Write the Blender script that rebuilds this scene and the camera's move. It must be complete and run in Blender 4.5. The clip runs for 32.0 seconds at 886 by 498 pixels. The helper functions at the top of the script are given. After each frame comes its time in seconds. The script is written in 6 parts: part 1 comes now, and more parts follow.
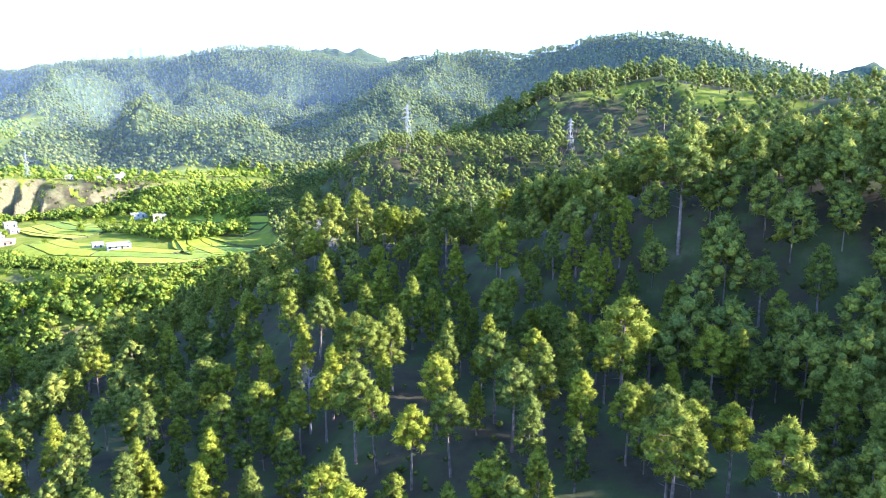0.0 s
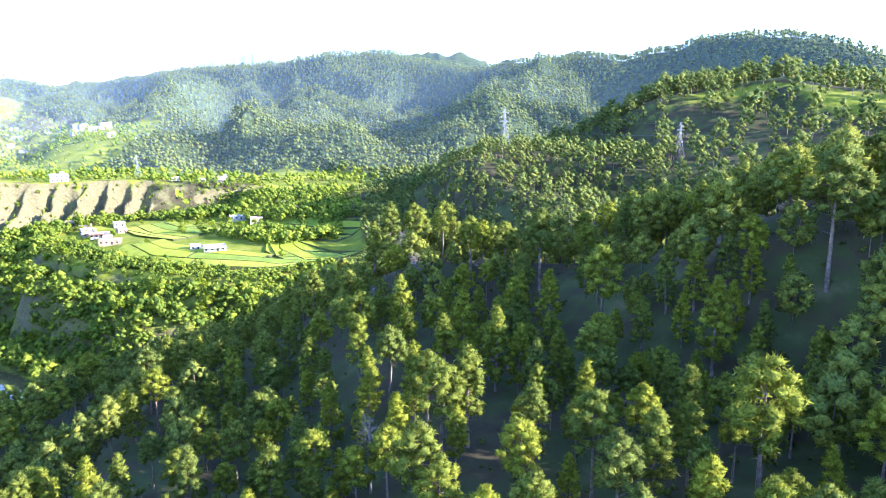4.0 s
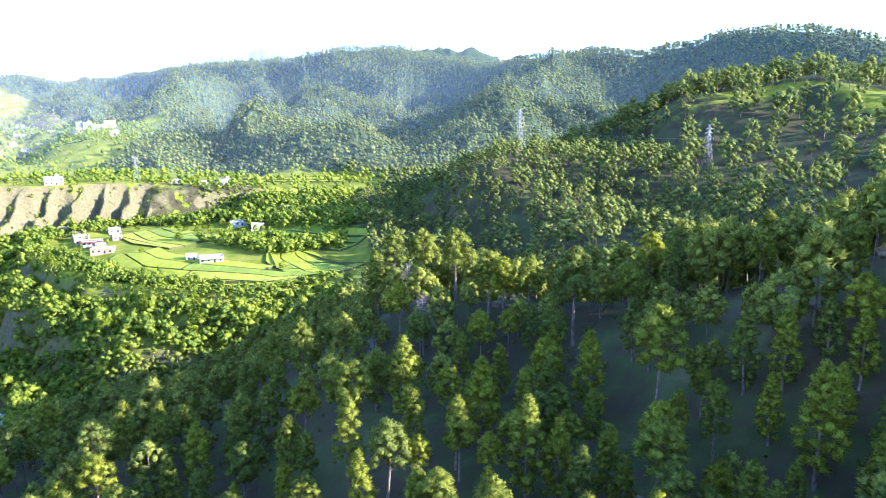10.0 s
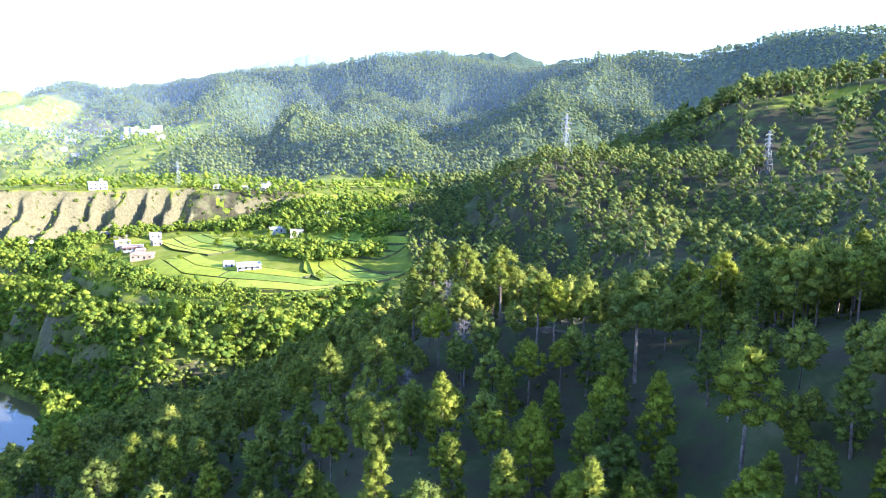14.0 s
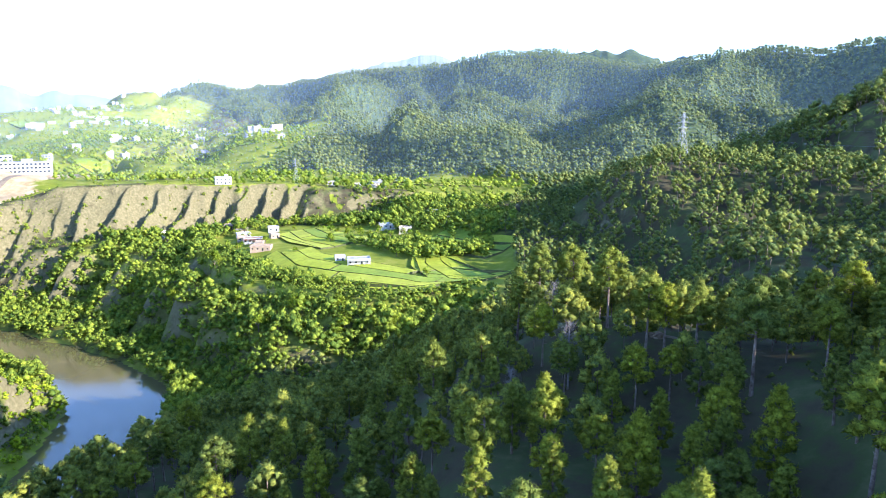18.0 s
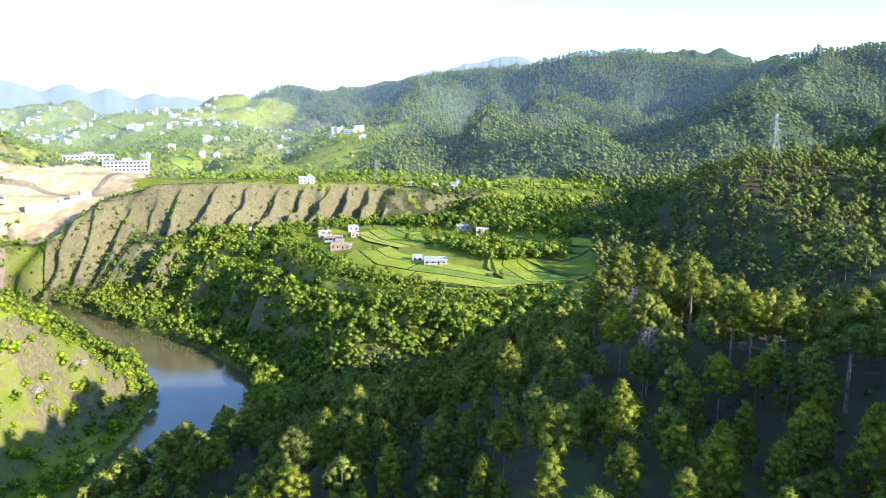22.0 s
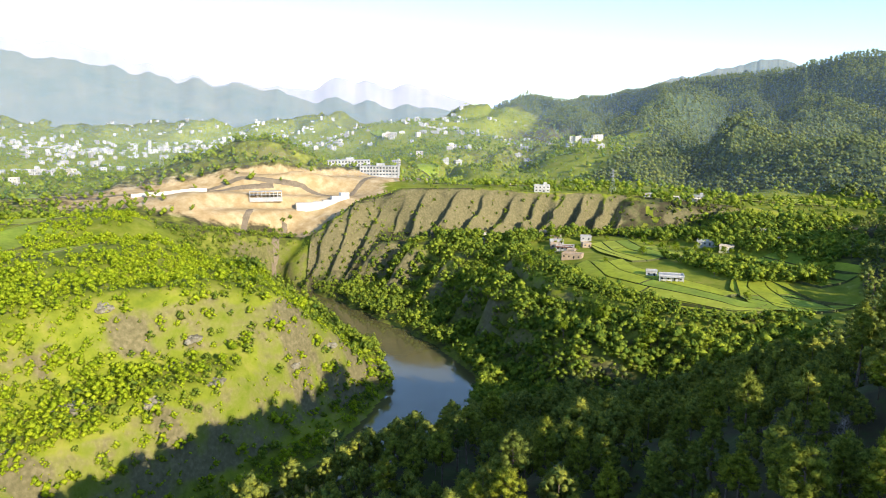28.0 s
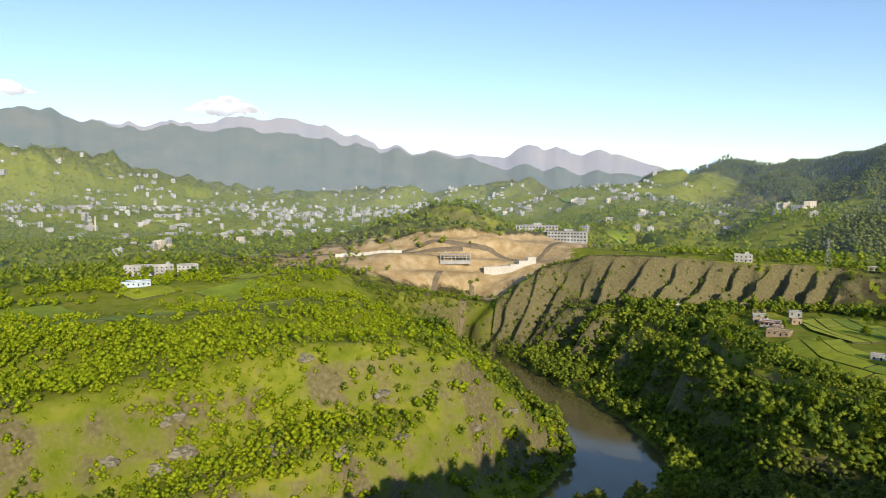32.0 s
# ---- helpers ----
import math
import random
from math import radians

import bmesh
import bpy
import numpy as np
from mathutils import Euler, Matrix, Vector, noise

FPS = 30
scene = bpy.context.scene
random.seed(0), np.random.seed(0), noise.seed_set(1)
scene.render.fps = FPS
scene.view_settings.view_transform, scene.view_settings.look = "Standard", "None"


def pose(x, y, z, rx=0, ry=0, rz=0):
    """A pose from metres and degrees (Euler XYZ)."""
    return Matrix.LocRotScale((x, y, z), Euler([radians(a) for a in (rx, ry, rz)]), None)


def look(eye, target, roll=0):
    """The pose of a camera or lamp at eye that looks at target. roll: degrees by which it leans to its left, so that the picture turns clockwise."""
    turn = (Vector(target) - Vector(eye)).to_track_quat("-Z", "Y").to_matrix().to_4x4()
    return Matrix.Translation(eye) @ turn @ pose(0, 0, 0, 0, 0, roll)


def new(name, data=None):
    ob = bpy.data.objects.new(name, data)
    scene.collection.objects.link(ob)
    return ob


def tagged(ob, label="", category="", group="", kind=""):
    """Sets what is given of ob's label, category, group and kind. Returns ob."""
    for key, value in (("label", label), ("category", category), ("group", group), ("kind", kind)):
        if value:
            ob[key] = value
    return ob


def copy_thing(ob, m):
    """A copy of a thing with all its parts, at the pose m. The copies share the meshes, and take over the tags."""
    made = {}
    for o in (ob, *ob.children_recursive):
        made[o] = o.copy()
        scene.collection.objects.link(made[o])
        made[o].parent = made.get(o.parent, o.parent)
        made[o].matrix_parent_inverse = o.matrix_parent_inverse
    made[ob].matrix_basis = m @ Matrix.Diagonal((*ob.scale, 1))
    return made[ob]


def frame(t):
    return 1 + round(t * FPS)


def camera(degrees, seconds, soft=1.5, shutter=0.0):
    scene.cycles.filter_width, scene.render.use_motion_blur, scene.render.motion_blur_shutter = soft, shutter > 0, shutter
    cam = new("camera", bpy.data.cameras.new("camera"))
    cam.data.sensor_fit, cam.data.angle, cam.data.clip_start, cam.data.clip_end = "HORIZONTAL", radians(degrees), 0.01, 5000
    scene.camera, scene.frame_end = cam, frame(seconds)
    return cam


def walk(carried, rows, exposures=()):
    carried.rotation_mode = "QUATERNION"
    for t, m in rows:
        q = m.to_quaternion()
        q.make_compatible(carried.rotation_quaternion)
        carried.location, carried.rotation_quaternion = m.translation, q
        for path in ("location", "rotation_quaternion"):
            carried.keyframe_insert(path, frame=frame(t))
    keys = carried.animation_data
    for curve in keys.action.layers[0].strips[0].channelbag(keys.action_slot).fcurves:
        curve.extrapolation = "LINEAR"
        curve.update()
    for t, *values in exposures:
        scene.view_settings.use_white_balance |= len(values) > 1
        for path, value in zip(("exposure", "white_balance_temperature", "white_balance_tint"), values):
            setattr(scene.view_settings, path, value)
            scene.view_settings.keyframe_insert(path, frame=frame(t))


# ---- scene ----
SUN_EL, SUN_AZ = 19.3, -107.0      # degrees; azimuth measured from +y, positive towards -x

# camera: level flight over the pine hill, then a slow turn to the left on the spot
ROWS = [
    (0.0, -5.59, -69.64, 145.75, -10.97, -11.11), (0.5, -4.62, -65.73, 145.77, -9.94, -11.06), (1.0, -3.71, -62.25, 145.73, -8.85, -10.97),
    (1.5, -2.94, -59.00, 145.74, -7.81, -10.89), (2.0, -2.20, -56.13, 145.68, -6.70, -10.82), (2.5, -1.69, -53.68, 145.70, -5.81, -10.77),
    (3.0, -1.28, -51.74, 145.79, -4.94, -10.77), (3.5, -0.92, -50.03, 145.82, -3.95, -10.76), (4.0, -0.66, -48.74, 145.77, -2.86, -10.80),
    (4.5, -0.54, -47.23, 145.68, -1.97, -10.85), (6.5, -0.08, -38.57, 145.74, -1.24, -11.00), (7.0, 0.07, -35.73, 146.86, -1.33, -11.01),
    (7.5, 0.17, -32.68, 148.48, -1.43, -11.08), (8.0, 0.23, -29.39, 149.78, -1.57, -11.17), (8.5, 0.32, -26.28, 150.36, -1.66, -11.24),
    (9.0, 0.31, -23.07, 150.39, -1.77, -11.22), (9.5, 0.33, -19.67, 150.45, -1.89, -11.22), (10.0, 0.35, -16.28, 150.50, -1.99, -11.21),
    (10.5, 0.39, -13.00, 150.56, -2.11, -11.08), (11.0, 0.42, -9.91, 150.59, -2.25, -10.98), (11.5, 0.33, -7.17, 150.61, -2.10, -10.94),
    (12.0, 0.39, -4.85, 150.68, -1.42, -10.92), (12.5, 0.30, -3.10, 150.61, -0.71, -10.89), (13.0, 0.21, -1.79, 150.54, 0.00, -10.83),
    (13.5, 0.14, -0.69, 150.54, 0.73, -10.83), (14.0, 0.17, -0.09, 150.41, 1.47, -10.78), (14.5, 0.00, 0.00, 150.00, 2.39, -10.82),
    (16.5, 0.00, 0.00, 150.00, 6.66, -10.85), (17.0, 0.00, 0.00, 150.00, 7.89, -10.83), (17.5, 0.00, 0.00, 150.00, 9.15, -10.83),
    (18.0, 0.00, 0.00, 150.00, 10.40, -10.83), (18.5, 0.00, 0.00, 150.00, 11.33, -10.81), (19.0, 0.00, 0.00, 150.00, 12.04, -10.80),
    (19.5, 0.00, 0.00, 150.00, 12.60, -10.79), (20.0, 0.00, 0.00, 150.00, 13.18, -10.78), (20.5, 0.00, 0.00, 150.00, 13.72, -10.77),
    (21.0, 0.00, 0.00, 150.00, 14.79, -10.75), (21.5, 0.00, 0.00, 150.00, 15.89, -10.73), (22.0, 0.00, 0.00, 150.00, 16.88, -10.72),
    (22.5, 0.00, 0.00, 150.00, 17.68, -10.70), (23.0, 0.00, 0.00, 150.00, 18.70, -10.67), (23.5, 0.00, 0.00, 150.00, 20.28, -10.63),
    (24.0, 0.00, 0.00, 150.00, 22.15, -10.61), (24.5, 0.00, 0.00, 150.00, 23.90, -10.57), (25.0, 0.00, 0.00, 150.00, 25.59, -10.54),
    (25.5, 0.00, 0.00, 150.00, 27.28, -10.51), (27.5, 0.00, 0.00, 150.00, 34.19, -10.19), (28.0, 0.00, 0.00, 150.00, 36.21, -10.00),
    (28.5, 0.00, 0.00, 150.00, 38.22, -9.83), (29.0, 0.00, 0.00, 150.00, 40.22, -9.63), (29.5, 0.00, 0.00, 150.00, 42.23, -9.44),
    (30.0, 0.00, 0.00, 150.00, 44.29, -9.25), (30.5, 0.00, 0.00, 150.00, 46.47, -8.70), (31.0, 0.00, 0.00, 150.00, 48.65, -7.42),
    (31.5, 0.00, 0.00, 150.00, 50.52, -5.97), (32.0, 0.00, 0.00, 150.00, 51.67, -4.62),
]
cam = camera(65.4, 32.0, soft=1.0)
EXPO = [(0.0, 2.5, 5080, 27), (9.0, 2.32, 5080, 27), (14.0, 2.27, 5080, 27), (20.0, 1.75, 5200, 20), (25.0, 1.4, 5550, 16), (28.0, 1.05, 6000, 13), (32.0, 0.27, 6350, 13)]
walk(cam, [(t, pose(x, y, z, 90 + pitch, 0, yaw)) for t, x, y, z, yaw, pitch in ROWS], EXPO)

# ---- sky and sun ----
world = bpy.data.worlds.new("sky")
scene.world = world
world.use_nodes = True
wn = world.node_tree.nodes
sky = wn.new("ShaderNodeTexSky")
sky.sky_type, sky.sun_disc = "NISHITA", False
sky.sun_elevation, sky.sun_rotation = radians(SUN_EL), radians(-SUN_AZ)
sky.altitude, sky.dust_density, sky.air_density, sky.ozone_density = 900, 0.15, 1.0, 2.2
world.node_tree.links.new(sky.outputs[0], wn["Background"].inputs[0])
wn["Background"].inputs[1].default_value = 0.15
sun = new("sun", bpy.data.lights.new("sun", "SUN"))
sun.data.energy, sun.data.angle, sun.data.color = 4.1, radians(0.6), (1.0, 0.88, 0.66)
sa, se = radians(SUN_AZ), radians(SUN_EL)
sun_dir = Vector((-math.sin(sa) * math.cos(se), math.cos(sa) * math.cos(se), math.sin(se)))
sun.matrix_world = look(sun_dir * 500 + Vector((0, 0, 200)), (0, 0, 200))

# ---- materials ----


def nodes(name):
    m = bpy.data.materials.new(name)
    m.use_nodes = True
    t = m.node_tree
    return m, t, t.nodes["Principled BSDF"]


def add(t, kind, **values):
    n = t.nodes.new(kind)
    for k, v in values.items():
        n.inputs[k].default_value = v
    return n


def noise_node(t, scale, detail=5.0, rough=0.6):
    geo = t.nodes.new("ShaderNodeNewGeometry")
    n = add(t, "ShaderNodeTexNoise", Scale=scale, Detail=detail, Roughness=rough)
    t.links.new(geo.outputs["Position"], n.inputs["Vector"])
    return n


def ramp(t, src, stops):
    r = t.nodes.new("ShaderNodeValToRGB")
    e = r.color_ramp.elements
    while len(e) < len(stops):
        e.new(0.5)
    for el, (p, c) in zip(e, stops):
        el.position, el.color = p, (*c, 1)
    t.links.new(src, r.inputs[0])
    return r


def mix(t, fac, a, b):
    m = t.nodes.new("ShaderNodeMix")
    m.data_type = "RGBA"
    for sock, v in ((m.inputs[0], fac), (m.inputs[6], a), (m.inputs[7], b)):
        if isinstance(v, bpy.types.NodeSocket):
            t.links.new(v, sock)
        else:
            sock.default_value = v if sock is m.inputs[0] else (*v, 1)
    return m.outputs[2]


def bump(t, bsdf, src, strength, distance):
    b = add(t, "ShaderNodeBump", Strength=strength, Distance=distance)
    t.links.new(src, b.inputs["Height"])
    t.links.new(b.outputs[0], bsdf.inputs["Normal"])


def plain(name, stops, scale=1.0, rough=0.8, metal=0.0, relief=0.0, detail=6.0):
    """A surface whose colour wanders between the stops at the given scale."""
    m, t, p = nodes(name)
    n = noise_node(t, scale, detail)
    r = ramp(t, n.outputs["Fac"], [(0.3 + 0.4 * i / max(1, len(stops) - 1), c) for i, c in enumerate(stops)])
    big = noise_node(t, scale * 0.13, 3.0)
    shade = ramp(t, big.outputs["Fac"], [(0.35, (0.78, 0.78, 0.78)), (0.65, (1.1, 1.1, 1.1))])
    mul = t.nodes.new("ShaderNodeMix")
    mul.data_type, mul.blend_type = "RGBA", "MULTIPLY"
    mul.inputs[0].default_value = 1.0
    t.links.new(r.outputs[0], mul.inputs[6])
    t.links.new(shade.outputs[0], mul.inputs[7])
    t.links.new(mul.outputs[2], p.inputs["Base Color"])
    p.inputs["Roughness"].default_value, p.inputs["Metallic"].default_value = rough, metal
    p.inputs["Specular IOR Level"].default_value = 0.3
    if relief:
        bump(t, p, n.outputs["Fac"], 0.6, relief)
    return m


def leafy(name, dark, light, per="island", through_light=0.35, scale=0.08, grain=2.0):
    """Foliage: colour varies by clump and over the hillside, and light shines through a little."""
    m, t, p = nodes(name)
    n = noise_node(t, scale, 3.0)
    if per == "island":
        src = t.nodes.new("ShaderNodeNewGeometry").outputs["Random Per Island"]
    else:
        src = t.nodes.new("ShaderNodeObjectInfo").outputs["Random"]
    a = t.nodes.new("ShaderNodeMath")
    a.operation = "MULTIPLY_ADD"
    t.links.new(src, a.inputs[0])
    a.inputs[1].default_value = 0.55
    s = t.nodes.new("ShaderNodeMath")
    s.operation = "MULTIPLY"
    t.links.new(n.outputs["Fac"], s.inputs[0])
    s.inputs[1].default_value = 0.45
    t.links.new(s.outputs[0], a.inputs[2])
    r = ramp(t, a.outputs[0], [(0.15, dark), (0.85, light)])
    tuft = noise_node(t, grain, 4.0, 0.7)
    spray = ramp(t, tuft.outputs["Fac"], [(0.33, (0.50, 0.55, 0.6)), (0.64, (1.75, 1.66, 1.4))])
    mul = t.nodes.new("ShaderNodeMix")
    mul.data_type, mul.blend_type = "RGBA", "MULTIPLY"
    mul.inputs[0].default_value = 1.0
    t.links.new(r.outputs[0], mul.inputs[6])
    t.links.new(spray.outputs[0], mul.inputs[7])
    leaf = mul.outputs[2]
    t.links.new(leaf, p.inputs["Base Color"])
    p.inputs["Roughness"].default_value = 0.8
    bump(t, p, tuft.outputs["Fac"], 0.7, 0.3)
    p.inputs["Specular IOR Level"].default_value = 0.1
    tr = t.nodes.new("ShaderNodeBsdfTranslucent")
    t.links.new(leaf, tr.inputs["Color"])
    mx = t.nodes.new("ShaderNodeMixShader")
    mx.inputs[0].default_value = through_light
    t.links.new(p.outputs[0], mx.inputs[1])
    t.links.new(tr.outputs[0], mx.inputs[2])
    t.links.new(mx.outputs[0], t.nodes["Material Output"].inputs[0])
    return m


M_BARK = plain("pine_bark", [(0.10, 0.065, 0.045), (0.21, 0.15, 0.11), (0.30, 0.24, 0.19)], 1.5, 0.9, relief=0.05)
M_DEADWOOD = plain("dead_wood", [(0.20, 0.165, 0.14), (0.34, 0.29, 0.25)], 1.5, 0.9)
M_NEEDLE = leafy("pine_needles", (0.135, 0.175, 0.040), (0.30, 0.325, 0.026), "object", 0.42)
M_NEEDLE_FAR = leafy("pine_wood_far", (0.10, 0.15, 0.050), (0.26, 0.28, 0.050), "island", 0.38, 0.01)
M_NEEDLE_YOUNG = leafy("young_pine_needles", (0.14, 0.185, 0.046), (0.31, 0.315, 0.042), "island", 0.4, 0.01)
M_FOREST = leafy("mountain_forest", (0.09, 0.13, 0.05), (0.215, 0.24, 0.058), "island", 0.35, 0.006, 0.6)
M_SHRUB = leafy("shrub_leaves", (0.08, 0.145, 0.026), (0.33, 0.385, 0.034), "island", 0.4, 0.02)
M_TUFT = leafy("dry_tufts", (0.10, 0.105, 0.03), (0.25, 0.235, 0.07), "island", 0.3, 0.03)
M_WHITE = plain("whitewash", [(0.30, 0.285, 0.25), (0.42, 0.405, 0.37), (0.50, 0.49, 0.455)], 0.6, 0.7)
M_CONCRETE = plain("concrete", [(0.36, 0.34, 0.31), (0.52, 0.50, 0.46)], 0.8, 0.85, relief=0.01)
M_MUD = plain("mud_plaster", [(0.34, 0.24, 0.15), (0.50, 0.38, 0.25)], 0.7, 0.9, relief=0.02)
M_DARK = plain("window_glass", [(0.02, 0.025, 0.03), (0.05, 0.055, 0.06)], 1.0, 0.2)
M_STEEL = plain("galvanised_steel", [(0.20, 0.21, 0.21), (0.30, 0.31, 0.31)], 2.0, 0.55, 0.2)


def ground_material():
    m, t, p = nodes("hillside_ground")
    cov = t.nodes.new("ShaderNodeVertexColor")
    cov.layer_name = "cover"
    sep = t.nodes.new("ShaderNodeSeparateColor")
    t.links.new(cov.outputs[0], sep.inputs[0])
    fine, mid, big = noise_node(t, 0.55, 8), noise_node(t, 0.09, 8, 0.65), noise_node(t, 0.012, 6)
    litter = ramp(t, mid.outputs["Fac"], [(0.3, (0.05, 0.045, 0.022)), (0.45, (0.08, 0.065, 0.034)), (0.56, (0.075, 0.09, 0.028)), (0.75, (0.14, 0.125, 0.06))])
    grass = ramp(t, mid.outputs["Fac"], [(0.3, (0.13, 0.165, 0.014)), (0.5, (0.21, 0.235, 0.02)), (0.64, (0.275, 0.265, 0.045)), (0.8, (0.33, 0.28, 0.10))])
    rock = ramp(t, fine.outputs["Fac"], [(0.25, (0.115, 0.10, 0.045)), (0.5, (0.165, 0.142, 0.068)), (0.75, (0.26, 0.215, 0.115))])
    soil = ramp(t, mid.outputs["Fac"], [(0.3, (0.34, 0.225, 0.10)), (0.5, (0.46, 0.33, 0.17)), (0.72, (0.60, 0.47, 0.29))])

    def edge(chan):
        a = t.nodes.new("ShaderNodeMath")
        a.operation = "MULTIPLY_ADD"
        t.links.new(mid.outputs["Fac"], a.inputs[0])
        a.inputs[1].default_value = 0.9
        t.links.new(chan, a.inputs[2])
        r = ramp(t, a.outputs[0], [(0.78, (0, 0, 0)), (1.08, (1, 1, 1))])
        r.color_ramp.elements[1].position = 1.0
        r.color_ramp.elements[0].position = 0.72
        return r.outputs[0]
    c = mix(t, edge(sep.outputs[1]), litter.outputs[0], grass.outputs[0])
    c = mix(t, edge(sep.outputs[0]), c, rock.outputs[0])
    c = mix(t, edge(sep.outputs[2]), c, soil.outputs[0])
    # far forest floor painted as crowns, with dark shade in the gaps between
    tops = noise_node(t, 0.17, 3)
    painted_canopy = ramp(t, tops.outputs["Fac"], [(0.35, (0.022, 0.036, 0.016)), (0.55, (0.07, 0.095, 0.032)), (0.68, (0.14, 0.15, 0.045))])
    c = mix(t, edge(cov.outputs["Alpha"]), c, painted_canopy.outputs[0])
    shade = ramp(t, big.outputs["Fac"], [(0.3, (0.8, 0.82, 0.8)), (0.7, (1.12, 1.1, 1.05))])
    mul = t.nodes.new("ShaderNodeMix")
    mul.data_type, mul.blend_type = "RGBA", "MULTIPLY"
    mul.inputs[0].default_value = 1.0
    t.links.new(c, mul.inputs[6])
    t.links.new(shade.outputs[0], mul.inputs[7])
    t.links.new(mul.outputs[2], p.inputs["Base Color"])
    p.inputs["Roughness"].default_value = 0.95
    p.inputs["Specular IOR Level"].default_value = 0.1
    bump(t, p, fine.outputs["Fac"], 0.5, 0.35)
    return m


M_GROUND = ground_material()


def water_material():
    m, t, p = nodes("river_water")
    n = noise_node(t, 0.35, 4)
    big = noise_node(t, 0.01, 3)
    r = ramp(t, big.outputs["Fac"], [(0.35, (0.10, 0.085, 0.03)), (0.65, (0.13, 0.11, 0.045))])
    t.links.new(r.outputs[0], p.inputs["Base Color"])
    p.inputs["Roughness"].default_value = 0.08
    bump(t, p, n.outputs["Fac"], 0.12, 0.1)
    return m


M_WATER = water_material()

